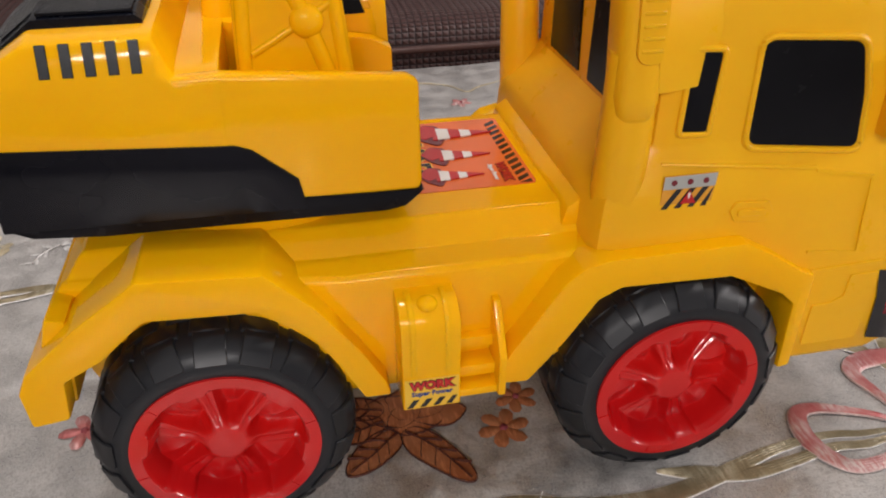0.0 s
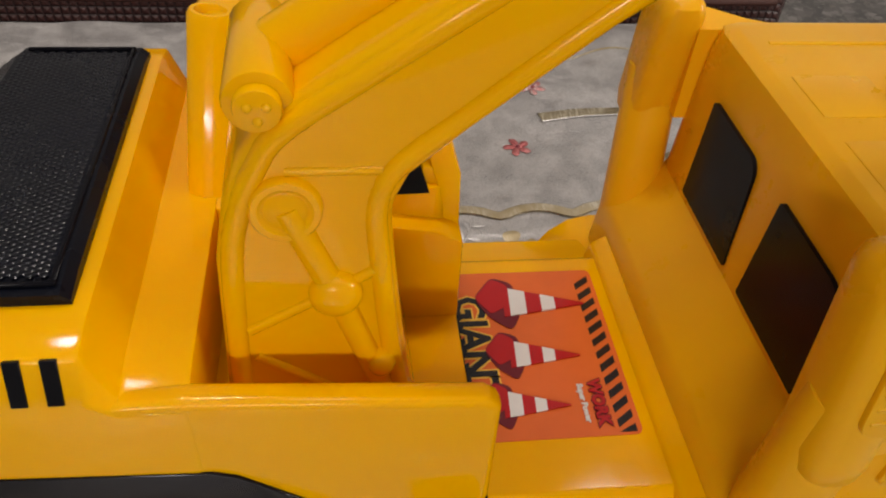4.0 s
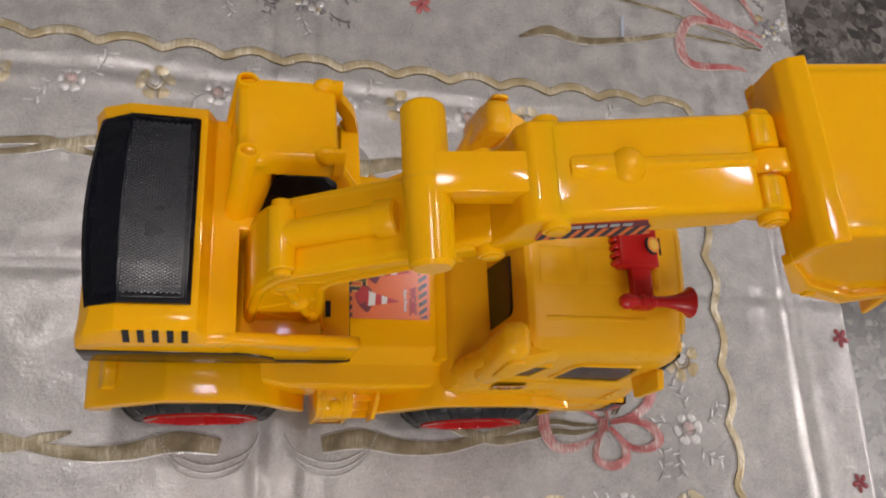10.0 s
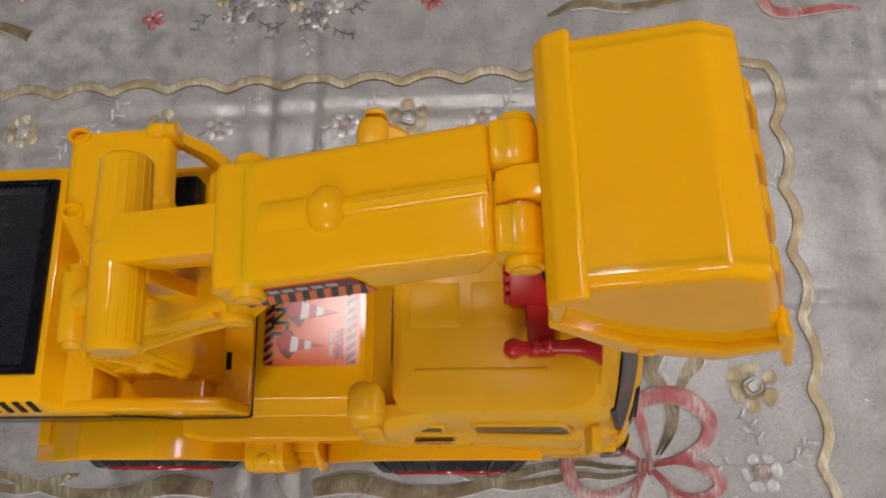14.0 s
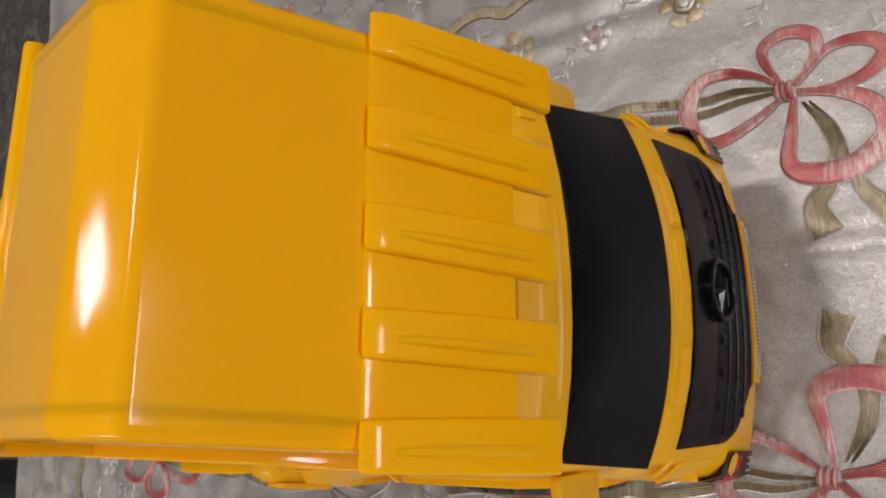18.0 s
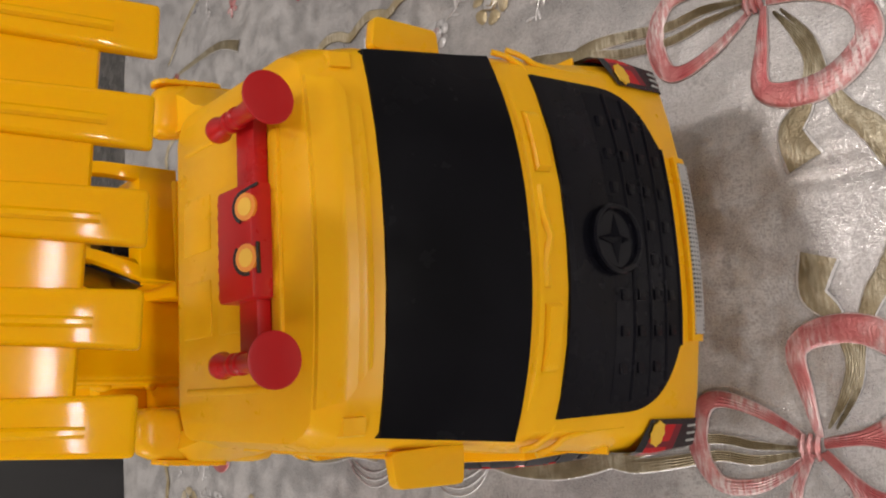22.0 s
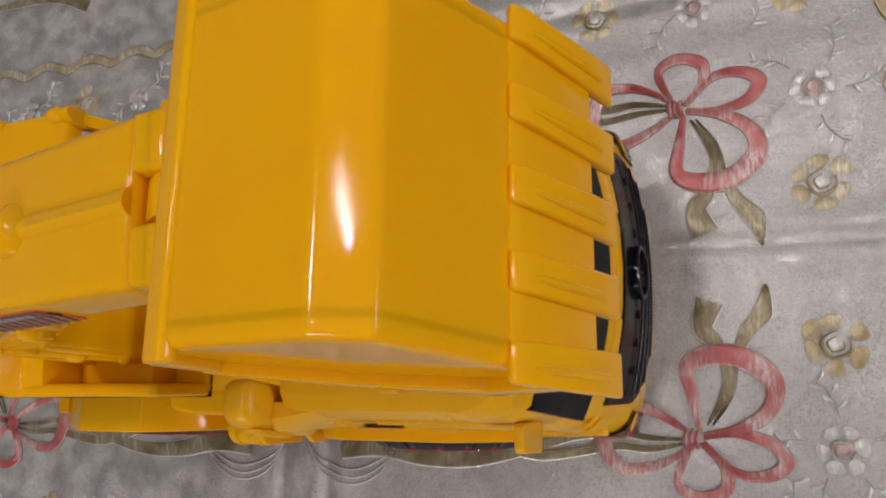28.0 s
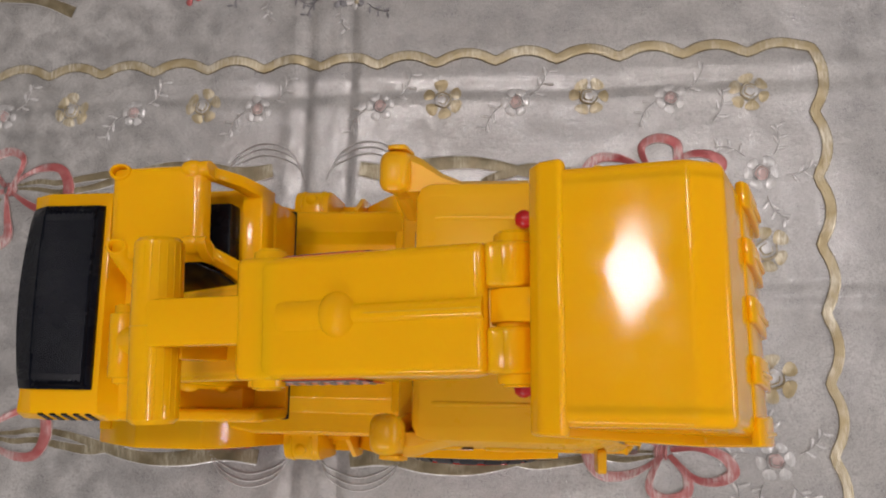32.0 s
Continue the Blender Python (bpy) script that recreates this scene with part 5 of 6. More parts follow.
# side box sticker
mb = Matrix.Translation((-0.0278, -0.0985, 0.0775)) @ Matrix.Rotation(radians(90), 4, "X")
WS = part("box_sticker", plate([(-0.0118, -0.0075), (0.0118, -0.0075), (0.0118, 0.0085), (-0.0118, 0.0085)], mb, 0.0004), P_YELLOW, SIDE_BOX, "yellow printed sticker with black stripes")
lettering("WORK", 0.0060, mb @ Matrix.Translation((0, 0.0048, 0.00045)), P_BLACK, WS, bold=0.10)
lettering("WORK", 0.0060, mb @ Matrix.Translation((0, 0.0048, 0.00065)), P_RED, WS, bold=0.05)
lettering("Super Power", 0.0034, mb @ Matrix.Translation((0, 0.0004, 0.00045)), P_BLUE, WS)
for i in range(4):
    a = -0.0112 + i * 0.0058
    part("stripe", plate([(a, -0.0070), (a + 0.0026, -0.0070), (min(a + 0.0056, 0.0112), -0.0028), (min(a + 0.0030, 0.0112), -0.0028)], mb, 0.0006), P_BLACK, WS)

# warning sticker on the door
for s in (-1, 1):
    yy = cab_side(0.155)
    mw = Matrix.Translation((0.0860, s * (yy + 0.0002), 0.1555)) @ Matrix.Rotation(radians(90 if s < 0 else -90), 4, "X") @ Matrix.Diagonal((1, -s, 1, 1))
    if s > 0:
        mw = Matrix.Translation((0.0860, yy + 0.0002, 0.1555)) @ Matrix.Rotation(radians(180), 4, "Z") @ Matrix.Rotation(radians(90), 4, "X")
    W = part("warning_sticker", plate([(-0.0120, -0.0080), (0.0115, -0.0080), (0.0125, 0.0080), (-0.0115, 0.0080)], mw, 0.0005, 0.001), P_STRIPE, CAB, "printed warning sticker with a red triangle")
    part("sticker_top", plate([(-0.0117, 0.0018), (0.0121, 0.0018), (0.0124, 0.0078), (-0.0114, 0.0078)], mw, 0.0007), P_GREY, W)
    for i in range(4):
        a = -0.0116 + i * 0.0060
        part("stripe", plate([(a, -0.0078), (a + 0.0028, -0.0078), (min(a + 0.0090, 0.0118), 0.0016), (min(a + 0.0062, 0.0118), 0.0016)], mw, 0.0007), P_BLACK, W)
    for i in range(3):
        part("stud", plate([(-0.0070 + i * 0.0072 + 0.0014 * math.cos(k * 0.785), 0.0048 + 0.0014 * math.sin(k * 0.785)) for k in range(8)], mw, 0.0009), P_MAROON, W)
    part("triangle", plate([(-0.0030, -0.0055), (0.0042, -0.0055), (0.0006, 0.0008)], mw, 0.0009), P_RED, W)
    part("mark", plate([(0.0003, -0.0030), (0.0009, -0.0030), (0.0012, -0.0004), (0.0000, -0.0004)], mw, 0.0011), P_WHITE, W)

# striped sticker on the cheeks of the stick
for s in (-1, 1):
    ms = Matrix.Translation((0.1420, BV + s * 0.0250, 0.3664)) @ Matrix.Rotation(radians(-15.5), 4, "Y") @ Matrix.Rotation(radians(s * 7.4), 4, "X")
    if s > 0:
        ms = ms @ Matrix.Rotation(radians(180), 4, "Z")
    ms = ms @ Matrix.Rotation(radians(90), 4, "X")
    st = part("stick_sticker", plate([(-0.0270, -0.0090), (0.0270, -0.0090), (0.0230, 0.0060), (-0.0230, 0.0060)], ms, 0.0005, 0.001), P_ORANGE, STICK, "striped maroon and orange sticker")
    part("sticker_head", plate([(-0.0250, 0.0000), (0.0250, 0.0000), (0.0225, 0.0057), (-0.0225, 0.0057)], ms, 0.0007), P_MAROON, st)
    for i in range(9):
        a = -0.0262 + i * 0.0058
        part("stripe", plate([(a, -0.0087), (a + 0.0028, -0.0087), (min(a + 0.0064, 0.0255), -0.0003), (min(a + 0.0036, 0.0255), -0.0003)], ms, 0.0007), P_BLACK, st)
    for i in range(6):
        part("print_bar", plate([(-0.0170 + i * 0.0058, 0.0016), (-0.0126 + i * 0.0058, 0.0016), (-0.0126 + i * 0.0058, 0.0042), (-0.0170 + i * 0.0058, 0.0042)], ms, 0.0009), P_GREY, st)

# ---- the sofa behind the table ----


def sofa():
    a = Mat("brown_woven_upholstery")
    sep = a.node("ShaderNodeSeparateXYZ")
    a.put(sep.inputs[0], a.co)
    X, Z = sep.outputs[0], sep.outputs[2]
    s = a.math("ABSOLUTE", a.math("SINE", a.math("MULTIPLY", X, 380.0)))
    c = a.math("ABSOLUTE", a.math("SINE", a.math("MULTIPLY", a.math("ADD", Z, sep.outputs[1]), 380.0)))
    w = a.math("MINIMUM", s, c)
    n = a.noise(30, 3)
    base = a.mix(a.grey(w, 0, 1, 0.1, 0.7), (0.016, 0.006, 0.007), (0.085, 0.034, 0.030))
    a.set(Base_Color=a.mix(a.grey(n, 0, 0.5), base, (0.04, 0.016, 0.014)), Roughness=0.5)
    a.bump(w, 0.7, 0.003)
    b = Mat("dark_brown_leather")
    b.set(Base_Color=b.mix(b.noise(60, 4), (0.05, 0.018, 0.014), (0.09, 0.034, 0.026)), Roughness=0.42)
    b.bump(b.noise(240, 3), 0.3, 0.001)
    t = empty("sofa", pose(0, 1.0, FLOOR), "brown woven sofa with dark leather piping behind the table", "sofa")
    part("base", rbox(-0.62, 0.42, 0.0, 0.75, 0.06, 0.36, 0.02), b.m, t)
    for x in (-0.36, 0.16):
        c = part("seat_cushion", rbox(x - 0.257, x + 0.257, -0.03, 0.60, 0.36, 0.50, 0.03, 3), a.m, t)
        for z in (0.372, 0.462):
            part("piping", tube((x - 0.235, -0.031, z), (x + 0.235, -0.031, z), 0.0045, seg=12), b.m, c, "dark leather piping")
        c = part("back_cushion", rbox(x - 0.257, x + 0.257, 0.50, 0.72, 0.49, 0.95, 0.05, 3), a.m, t)
    for x in (-0.56, 0.36):
        for y in (0.1, 0.65):
            part("foot", rbox(x - 0.03, x + 0.03, y - 0.03, y + 0.03, 0, 0.065, 0.004), b.m, t)


sofa()


def armchair():
    """Low black seat beside the table."""
    a = Mat("black_upholstery")
    n = a.noise(300, 3)
    a.set(Base_Color=a.mix(n, (0.010, 0.010, 0.012), (0.020, 0.019, 0.020)), Roughness=0.6)
    a.bump(n, 0.3, 0.001)
    t = empty("ottoman", pose(-1.2, -0.1, FLOOR), "black upholstered low seat beside the table", "seat")
    part("seat", rbox(-0.52, 0.525, -0.55, 0.36, 0.10, 0.40, 0.03, 3), a.m, t)
    for x in (-0.45, 0.45):
        for y in (-0.48, 0.29):
            part("leg", rbox(x - 0.02, x + 0.02, y - 0.02, y + 0.02, 0, 0.105, 0.003), a.m, t)


armchair()

# ---- embroidery on the cloth ----
MX, MY = -0.062, 0.4205  # the pattern's middle


def strip(bm, pts, widths, lift=0.0007, rim=0.0, closed=False, n=7, crown=0.0004):
    """A stitched band along a smooth line, lying on the cloth; rim: share of the width that is edging."""
    line = smooth_line([(x, y, 0) for x, y in pts], n, closed)
    k = len(line)
    ws = list(widths)
    cols = (-1.0, -1.0 + 2 * rim, -0.62, -0.46, -0.28, -0.1, 0.08, 0.26, 0.44, 0.62, 1.0 - 2 * rim, 1.0) if rim else (-1.0, 0.0, 1.0)
    rows = []
    for i, p in enumerate(line):
        a, b = (line[(i - 1) % k], line[(i + 1) % k]) if closed else (line[max(i - 1, 0)], line[min(i + 1, k - 1)])
        d = (b - a).normalized()
        side = Vector((-d.y, d.x, 0))
        t = i / max(k - 1, 1) * (len(ws) - 1)
        j = min(int(t), len(ws) - 2)
        w = (ws[j] + (ws[j + 1] - ws[j]) * (t - j)) / 2
        row = []
        for ci, c in enumerate(cols):
            q = p + side * (w * c)
            fibre = (0.00022 if ci % 2 else -0.00022) if 0 < ci < len(cols) - 1 and rim else 0.0
            row.append(bm.verts.new((q.x, q.y, cloth_z(q.x, q.y) + (lift + crown * (1 - c * c)) * (0.35 if abs(c) == 1.0 else 1.0) + 0.0004 + fibre)))
        rows.append(row)
    pairs = list(zip(rows, rows[1:])) + ([(rows[-1], rows[0])] if closed else [])
    for r0, r1 in pairs:
        for c in range(len(cols) - 1):
            f = bm.faces.new((r0[c], r1[c], r1[c + 1], r0[c + 1]))
            f.material_index = 1 if rim and c in (0, len(cols) - 2) else 0


def patch(bm, pts, mi=0, lift=0.0008):
    """A filled, slightly domed patch on the cloth."""
    cx, cy = sum(p[0] for p in pts) / len(pts), sum(p[1] for p in pts) / len(pts)
    mid = bm.verts.new((cx, cy, cloth_z(cx, cy) + lift + 0.0010))
    ring = [bm.verts.new((x, y, cloth_z(x, y) + 0.0006)) for x, y in pts]
    half = [bm.verts.new((cx + (x - cx) * 0.6, cy + (y - cy) * 0.6, cloth_z(cx + (x - cx) * 0.6, cy + (y - cy) * 0.6) + lift + 0.0008)) for x, y in pts]
    m = len(pts)
    for i in range(m):
        j = (i + 1) % m
        bm.faces.new((ring[i], ring[j], half[j], half[i])).material_index = mi
        bm.faces.new((half[i], half[j], mid)).material_index = mi


def petal(cx, cy, ang, length, width, n=10):
    """Outline of a petal from (cx, cy) out along ang."""
    out = []
    for i in range(n):
        t = 2 * math.pi * i / n
        u, v = length * (0.5 - 0.5 * math.cos(t)), width * 0.5 * math.sin(t) * (0.75 + 0.25 * math.cos(t + 2.6))
        out.append((cx + u * math.cos(ang) - v * math.sin(ang), cy + u * math.sin(ang) + v * math.cos(ang)))
    return out


def motif(name, bm, mats, label=""):
    return part(name, bm, mats, CLOTH_OB, label, angle=60)


def quad(fn):
    """Runs fn for the four quarters of the pattern: it gets a map from offsets to places."""
    for sx in (1, -1):
        for sy in (1, -1):
            fn(lambda p, sx=sx, sy=sy: (MX + sx * p[0], MY + sy * p[1]), sx, sy)


S = 1 / 2767.0
KN = (0.302, 0.1135)


def rel(pts):
    return [(KN[0] + (x - 1193) * S, KN[1] - (y - 147) * S) for x, y in pts]


LOOPS = (
    ([(1185, 140), (1150, 112), (1100, 92), (1048, 96), (1022, 145), (1034, 200), (1068, 212), (1130, 190), (1180, 158)], (9, 12, 22, 26, 34, 30, 24, 18, 9)),
    ([(1188, 140), (1162, 95), (1160, 62), (1196, 45), (1238, 60), (1238, 100), (1200, 140)], (8, 16, 20, 24, 26, 20, 8)),
    ([(1205, 142), (1255, 92), (1305, 86), (1340, 108), (1318, 142), (1262, 158), (1205, 150)], (8, 16, 22, 30, 24, 16, 8)),
    ([(1205, 155), (1265, 165), (1318, 200), (1328, 250), (1282, 292), (1222, 298), (1182, 275), (1190, 215), (1200, 160)], (9, 22, 30, 38, 42, 40, 30, 20, 9)),
)


def bow(place, sx, sy):
    for pts, ws in LOOPS:
        bm = bmesh.new()
        strip(bm, [place(p) for p in rel(pts)], [w * S for w in ws], 0.0012, 0.05, crown=0.0008)
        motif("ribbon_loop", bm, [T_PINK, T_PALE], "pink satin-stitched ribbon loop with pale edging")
    bm = bmesh.new()
    for k in (-10, 0, 10):
        strip(bm, [place(p) for p in rel([(1186 + k, 130), (1183 + k, 147), (1188 + k, 166)])], (6 * S, 11 * S, 6 * S), 0.0022)
    motif("knot", bm, [T_PINK], "small pink knot")
    for pts, ws in (
        ([(1212, 172), (1238, 215), (1252, 262), (1236, 318), (1214, 350), (1228, 398)], (4, 16, 20, 28, 40, 58)),
        ([(1222, 172), (1255, 225), (1268, 290), (1290, 340), (1318, 375), (1326, 425)], (4, 12, 18, 30, 40, 6)),
        ([(1178, 140), (1110, 128), (1050, 132), (975, 120), (900, 112), (830, 128), (775, 142)], (5, 16, 18, 22, 26, 30, 6)),
        ([(1172, 146), (1110, 148), (1050, 156), (960, 146), (860, 118), (760, 98), (660, 100), (560, 120), (470, 108)], (5, 14, 16, 20, 28, 34, 40, 52, 40)),
    ):
        bm = bmesh.new()
        strip(bm, [place(p) for p in rel(pts)], [w * S for w in ws], 0.0006, 0.07)
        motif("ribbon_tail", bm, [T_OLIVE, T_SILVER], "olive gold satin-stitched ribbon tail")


quad(bow)


def scallops():
    bm = bmesh.new()
    hx, hy, step = 0.4350, 0.2275, 0.0560
    sides = []
    for a, b, nrm in (((-hx, hy), (hx, hy), (0, 1)), ((hx, hy), (hx, -hy), (1, 0)), ((hx, -hy), (-hx, -hy), (0, -1)), ((-hx, -hy), (-hx, hy), (-1, 0))):
        a, b = Vector(a), Vector(b)
        n = round((b - a).length / step)
        for i in range(n):
            for j in range(5):
                t = j / 5
                bulge = 0.0085 * math.sin(math.pi * t) - 0.002
                p = a.lerp(b, (i + t) / n) + Vector(nrm) * (bulge if 0 < i < n - 1 or True else 0)
                sides.append((MX + p.x, MY + p.y))
    strip(bm, sides, (0.0086, 0.0100, 0.0080, 0.0102, 0.0086), 0.0008, 0.06, closed=True, n=2)
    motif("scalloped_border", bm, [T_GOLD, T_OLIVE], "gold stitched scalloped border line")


scallops()


def rose(x, y, r, mat, name, label):
    """A wreath of broad lobes round a pale curled heart."""
    rnd = random.Random(int(x * 9000 + y * 7000))
    turn = rnd.random() * 6.28
    bm = bmesh.new()
    patch(bm, [(x + r * (0.40 + 0.05 * math.sin(3 * t + turn)) * math.cos(t), y + r * 0.42 * math.sin(t)) for t in [k * 0.6283 for k in range(10)]], 0, 0.0010)
    heart = motif(name, bm, [T_SILVER if mat is not T_SILVER else T_PALE], label)
    for k in range(6):
        a = turn + k * 1.0472 + 0.25 * rnd.random()
        q = 0.40 + 0.08 * rnd.random()
        bm = bmesh.new()
        patch(bm, petal(x + q * r * math.cos(a), y + q * r * math.sin(a), a + 0.5 * (rnd.random() - 0.5), r * (0.50 + 0.16 * rnd.random()), r * (0.80 + 0.25 * rnd.random()), 12), 0, 0.0004)
        part("petal", bm, mat, heart, angle=60)
    for q, w in ((0.46, 0.12), (0.26, 0.10)):
        bm = bmesh.new()
        strip(bm, [(x + r * q * math.cos(t + turn), y + r * q * math.sin(t + turn)) for t in (0, 1.4, 2.8, 4.2, 5.2)], (r * 0.04, r * w, r * w, r * 0.04), 0.0022, n=4)
        part("curl", bm, mat, heart, angle=60)


def sprig(x, y, ang, length, mat=None):
    bm = bmesh.new()
    rnd = random.Random(int(x * 9100 + y * 7300))
    line = [(x + length * t * math.cos(ang + 0.5 * t), y + length * t * math.sin(ang + 0.5 * t)) for t in (0, 0.35, 0.7, 1.0)]
    strip(bm, line, (0.0007, 0.0010, 0.0006), 0.0006, n=4)
    for i in range(5):
        t = (i + 1) / 5.5
        a = ang + 0.5 * t + (0.9 if i % 2 else -0.9)
        px, py = x + length * t * math.cos(ang + 0.5 * t), y + length * t * math.sin(ang + 0.5 * t)
        patch(bm, petal(px, py, a, length * 0.34, length * 0.13, 8), 0, 0.0002)
    motif("sprig", bm, [mat or T_SILVER], "")


for sy in (1, -1):
    for dx in (0.115, 0.245, 0.381, -0.112, -0.245, -0.381):
        rose(MX + dx, MY + sy * 0.190, 0.0170, T_GOLD, "gold_rose", "small gold stitched rose")
    for dx in (0.058, 0.181, 0.315, -0.058, -0.181, -0.315):
        rose(MX + dx, MY + sy * 0.186, 0.0130, T_SILVER, "silver_rose", "small silver stitched rose")
        sprig(MX + dx + 0.012, MY + sy * 0.192, 0.5 * sy, 0.030)
        sprig(MX + dx - 0.012, MY + sy * 0.184, math.pi + 0.5 * sy, 0.028)
    for sx in (1, -1):
        rose(MX + sx * 0.389, MY + sy * 0.053, 0.0195, T_GOLD, "gold_rose", "small gold stitched rose")
        rose(MX + sx * 0.388, MY + sy * 0.118, 0.0150, T_SILVER, "silver_rose", "small silver stitched rose")
        for k in range(5):
            a = k * 1.3 + sy
            sprig(MX + sx * 0.388 + 0.02 * math.cos(a), MY + sy * 0.118 + 0.02 * math.sin(a), a, 0.026)
        sprig(MX + sx * 0.350, MY + sy * 0.165, 0.8, 0.03)
        # pale scroll beside the ribbons
        bm = bmesh.new()
        for o in (0.0, 0.006, 0.011):
            strip(bm, [(MX + sx * x, MY + sy * y) for x, y in ((0.010, 0.118), (0.020 + o * 0.3, 0.133 + o), (0.050, 0.142 + o), (0.078 - o * 0.3, 0.131 + o), (0.090, 0.115))], (0.0010, 0.0018, 0.0010), 0.0006, n=6)
        motif("scroll", bm, [T_SILVER], "pale stitched scroll")


def red_flower(x, y, r, mat=T_PINK, n=5):
    bm = bmesh.new()
    for k in range(n):
        patch(bm, petal(x, y, k * 2 * math.pi / n + x * 9, r, r * 0.72, 9))
    patch(bm, [(x + r * 0.2 * math.cos(a), y + r * 0.2 * math.sin(a)) for a in (0, 1, 2, 3, 4, 5)], 1, 0.0014)
    motif("red_flower", bm, [mat, T_MAROON], "small dark pink stitched flower")


T_MAROON = thread("maroon_thread", (0.20, 0.03, 0.045), (0.30, 0.06, 0.07))
for x, y, r in ((0.075, 0.732, 0.012), (-0.193, 0.724, 0.012), (0.104, 0.819, 0.012), (0.521, 0.394, 0.011), (0.508, 0.449, 0.010), (0.507, 0.691, 0.012), (0.400, 0.807, 0.011), (0.467, 0.848, 0.010), (-0.327, 0.760, 0.012), (-0.059, 0.859, 0.012), (0.513, 0.248, 0.010), (0.261, 0.879, 0.010), (-0.471, 0.724, 0.011)):
    red_flower(x, y, r, T_PINK if x < 0.4 else T_MAROON)


def cluster(x, y, r, seed):
    """A bunch of grey and cream stitched blooms with leaves."""
    rnd = random.Random(seed)
    for k, (dx, dy, s) in enumerate(((0, 0, 1.0), (0.920, 0.248, 0.85), (-0.85, 0.35, 0.8), (0.35, -0.75, 0.75), (-0.4, -0.7, 0.7))):
        bm = bmesh.new()
        cx, cy = x + dx * r, y + dy * r
        for i in range(5):
            patch(bm, petal(cx, cy, i * 1.257 + rnd.random(), r * 0.62 * s, r * 0.55 * s, 10), 0 if rnd.random() < 0.6 else 1)
        patch(bm, petal(cx - 0.002, cy, rnd.random() * 6, 0.007, 0.007, 8), 2, 0.0016)
        motif("bloom", bm, [(T_GREY, T_SILVER, T_GOLD)[k % 3], (T_GREY, T_SILVER)[k % 2], T_GOLD], "grey and cream stitched bloom")
    for i in range(7):
        sprig(x + 1.5 * r * math.cos(i * 0.9), y + 1.2 * r * math.sin(i * 0.9), i * 0.9, r * 1.1, (T_GREY, T_SILVER)[i % 2])


cluster(-0.110, 0.737, 0.020, 1)
cluster(-0.038, 0.726, 0.020, 2)
cluster(0.503, 0.768, 0.017, 3)
cluster(0.013, 0.817, 0.018, 5)
cluster(-0.378, 0.817, 0.02, 4)

# the outer bow and its ribbons near the edge of the cloth
for pts, ws in (
    ([(0.101, 0.772), (0.147, 0.780), (0.207, 0.782), (0.291, 0.776), (0.374, 0.764), (0.477, 0.737)], (0.014, 0.013, 0.009, 0.006, 0.005, 0.003)),
    ([(0.182, 0.710), (0.214, 0.721), (0.255, 0.714), (0.322, 0.726), (0.385, 0.739), (0.484, 0.733)], (0.003, 0.014, 0.011, 0.008, 0.006, 0.003)),
    ([(-0.229, 0.766), (-0.277, 0.781), (-0.347, 0.802), (-0.415, 0.802), (-0.498, 0.752)], (0.016, 0.013, 0.010, 0.007, 0.004)),
    ([(-0.314, 0.711), (-0.357, 0.726), (-0.430, 0.729), (-0.501, 0.728)], (0.014, 0.010, 0.007, 0.004)),
):
    bm = bmesh.new()
    strip(bm, pts, ws, 0.0006, 0.06)
    motif("ribbon_tail", bm, [T_OLIVE, T_SILVER], "olive gold satin-stitched ribbon tail")
for pts, ws in (
    ([(0.487, 0.750), (0.430, 0.768), (0.388, 0.805), (0.405, 0.840), (0.446, 0.836), (0.485, 0.766)], (0.003, 0.010, 0.013, 0.012, 0.010, 0.003)),
    ([(0.487, 0.737), (0.436, 0.760), (0.394, 0.760), (0.376, 0.729), (0.387, 0.702), (0.436, 0.705), (0.461, 0.703)], (0.003, 0.009, 0.012, 0.013, 0.012, 0.008, 0.003)),
):
    bm = bmesh.new()
    strip(bm, pts, ws, 0.0011, 0.09)
    motif("ribbon_loop", bm, [T_PINK, T_PALE], "pink satin-stitched ribbon loop with pale edging")

# the large rust flower under the truck
T_LINE = thread("dark_outline_thread", (0.07, 0.02, 0.012), (0.10, 0.03, 0.02))


def outlined(name, q, label, veins=()):
    """A filled patch with a dark outline and veins."""
    bm = bmesh.new()
    patch(bm, q)
    n0 = len(bm.faces)
    strip(bm, q, (0.0005, 0.0007, 0.0005), 0.0012, closed=True, n=2)
    for line in veins:
        strip(bm, line, (0.0005, 0.0006, 0.0003), 0.0022, n=3)
    bm.faces.ensure_lookup_table()
    for f in bm.faces[n0:]:
        f.material_index = 1
    motif(name, bm, [T_RUST, T_LINE], label)


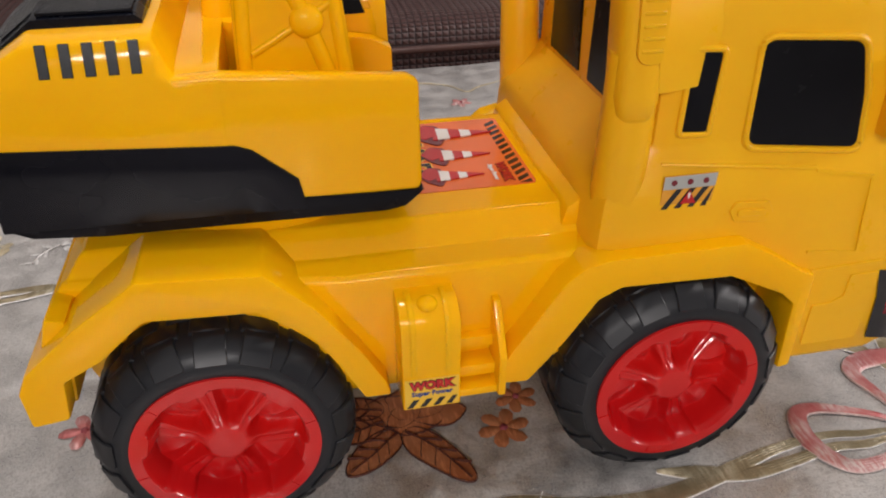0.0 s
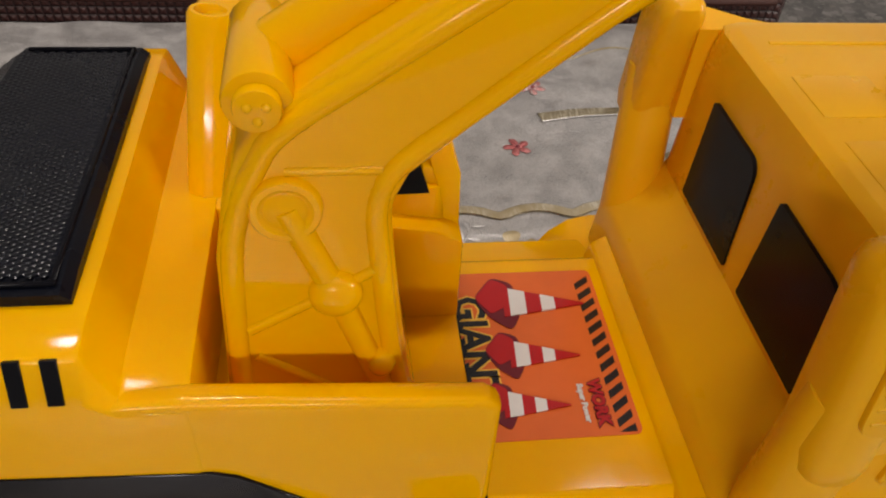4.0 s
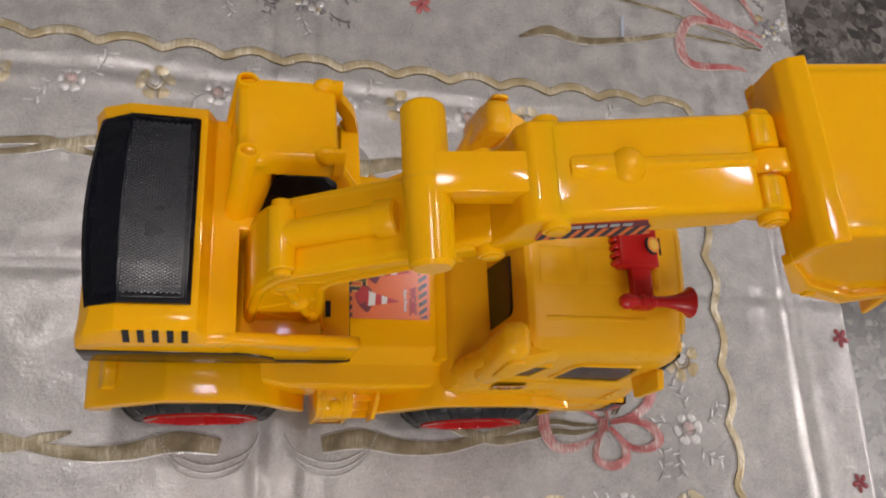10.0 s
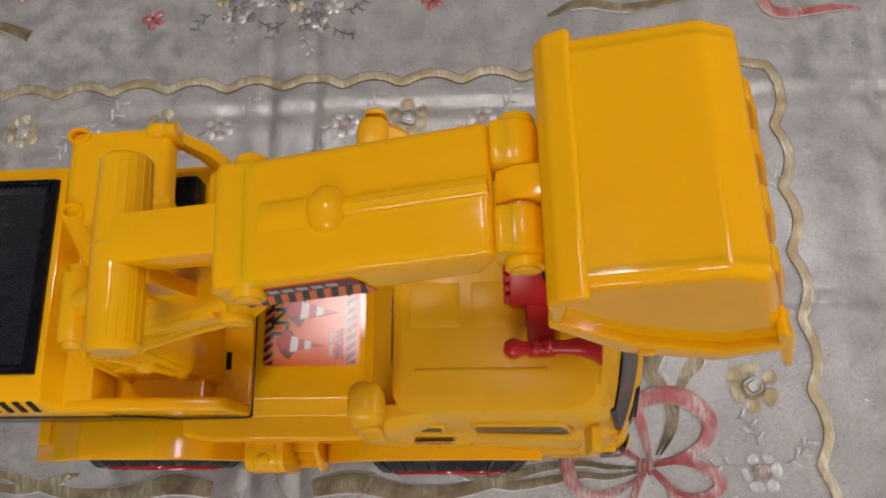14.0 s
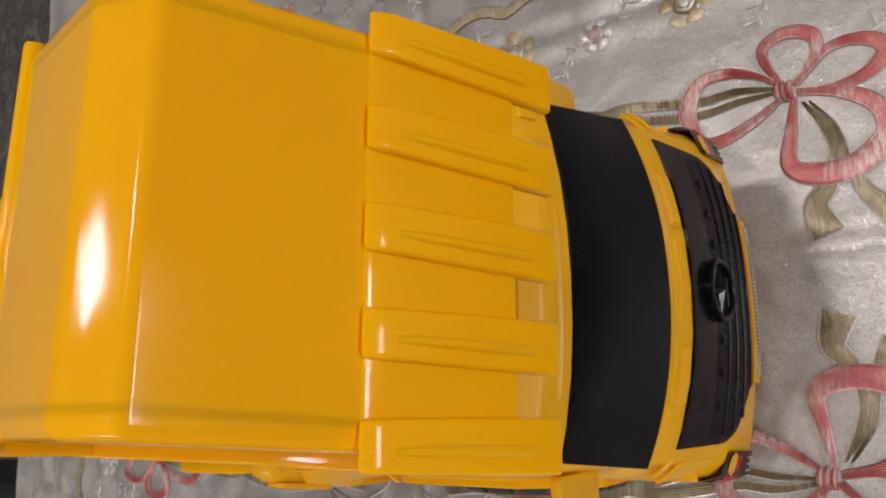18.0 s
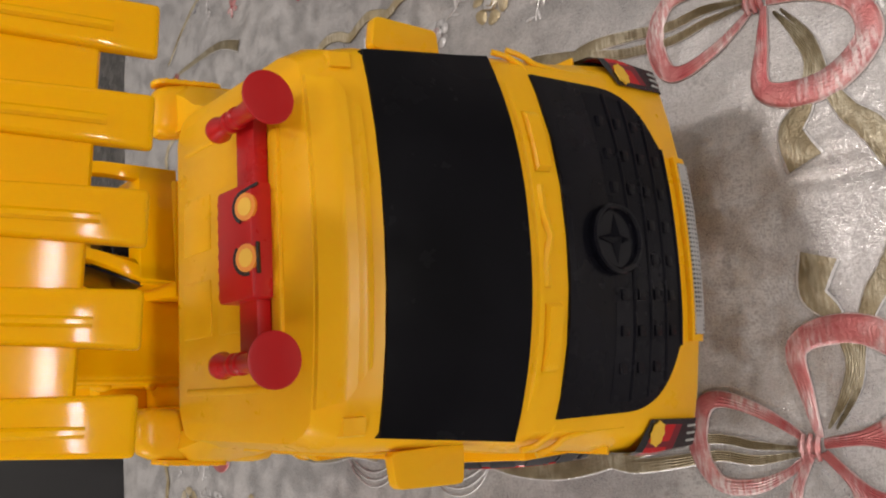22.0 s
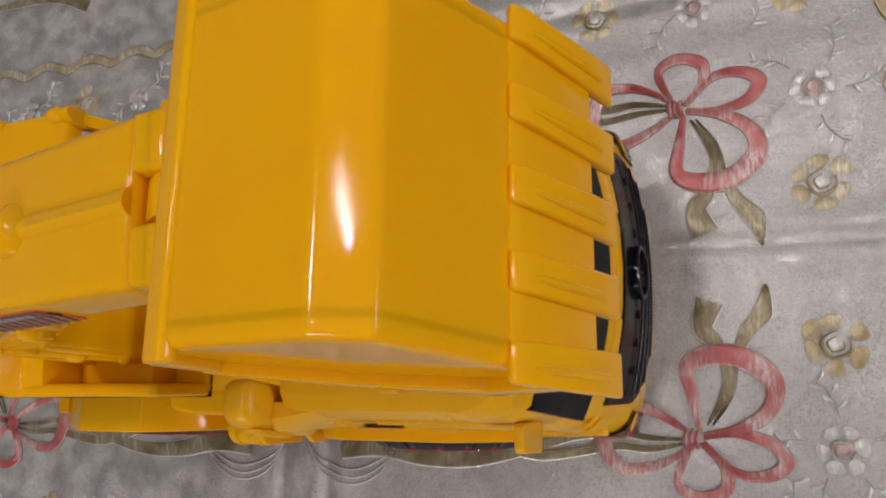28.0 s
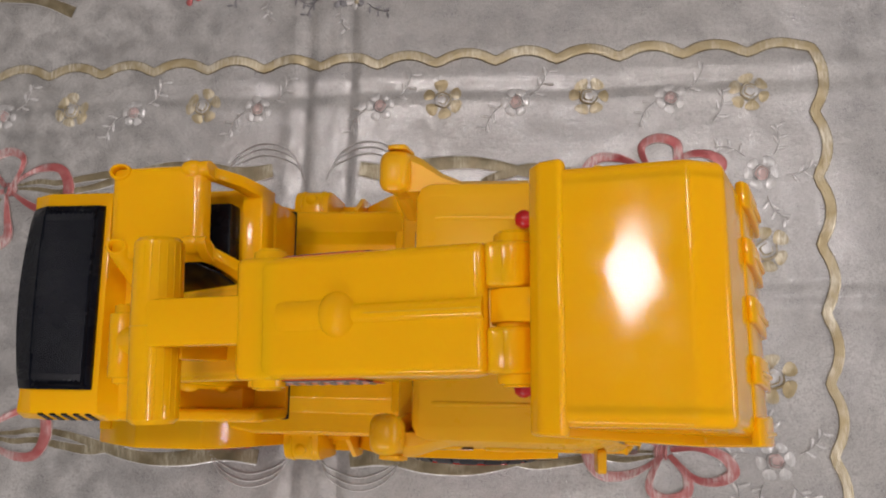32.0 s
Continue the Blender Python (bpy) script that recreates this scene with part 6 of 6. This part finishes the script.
def leaf(x0, y0, x1, y1, width, name="leaf"):
    a, n = math.atan2(y1 - y0, x1 - x0), math.hypot(x1 - x0, y1 - y0)
    c, s = math.cos(a), math.sin(a)
    put = lambda u, v: (x0 + c * u * n - s * v * n, y0 + s * u * n + c * v * n)
    veins = [[put(0.02, 0), put(0.5, 0.03), put(0.95, 0)]]
    for u in (0.25, 0.45, 0.65):
        for k in (-1, 1):
            veins.append([put(u, 0.02), put(u + 0.10, k * 0.5 * width), put(u + 0.16, k * 0.75 * width)])
    edge = [put(0.5 - 0.5 * math.cos(t), width * math.sin(t) * (0.9 + 0.1 * math.cos(t))) for t in [2 * math.pi * i / 14 for i in range(14)]]
    outlined(name, edge, "rust brown stitched leaf with dark veins", veins)


# broad bloom, its side petals and the leaves that hang from it
for k, (x, y, r) in enumerate(((-0.036, 0.376, 0.016), (-0.022, 0.381, 0.018), (-0.012, 0.371, 0.015), (-0.026, 0.368, 0.015))):
    outlined("petal", [(x + r * (1 + 0.1 * math.sin(5 * t + k)) * math.cos(t), y + 0.8 * r * math.sin(t)) for t in [2 * math.pi * i / 14 for i in range(14)]], "rust orange petal with a dark outline")
leaf(-0.033, 0.361, -0.003, 0.318, 0.20)
leaf(-0.036, 0.360, -0.066, 0.334, 0.26)
leaf(-0.043, 0.368, -0.072, 0.360, 0.34)
leaf(-0.042, 0.376, -0.070, 0.385, 0.34)
leaf(-0.014, 0.384, 0.006, 0.404, 0.30)
for x, y, r in ((0.021, 0.352, 0.015), (0.034, 0.374, 0.013)):
    red_flower(x, y, r, T_RUST, 6)
red_flower(-0.203, 0.396, 0.014)

# outer line of the border near the cloth's far edge, and a pale blue dash beside the ribbons
bm = bmesh.new()
strip(bm, [(-0.130, 0.850), (-0.118, 0.866), (-0.075, 0.890), (-0.030, 0.884), (0.007, 0.886), (0.066, 0.888), (0.102, 0.871), (0.117, 0.849), (0.131, 0.860), (0.150, 0.871), (0.192, 0.889), (0.250, 0.884), (0.300, 0.889), (0.345, 0.872), (0.362, 0.850)], (0.0022, 0.0030, 0.0024, 0.0032, 0.0024), 0.0006)
motif("border_line", bm, [T_GOLD], "thin gold stitched outer line")
T_BLUE = thread("pale_blue_thread", (0.38, 0.42, 0.52), (0.48, 0.52, 0.60))
bm = bmesh.new()
strip(bm, [(0.304, 0.726), (0.3055, 0.738), (0.3065, 0.752)], (0.003, 0.005, 0.004), 0.0012)
motif("dash", bm, [T_BLUE], "pale blue stitched dash")
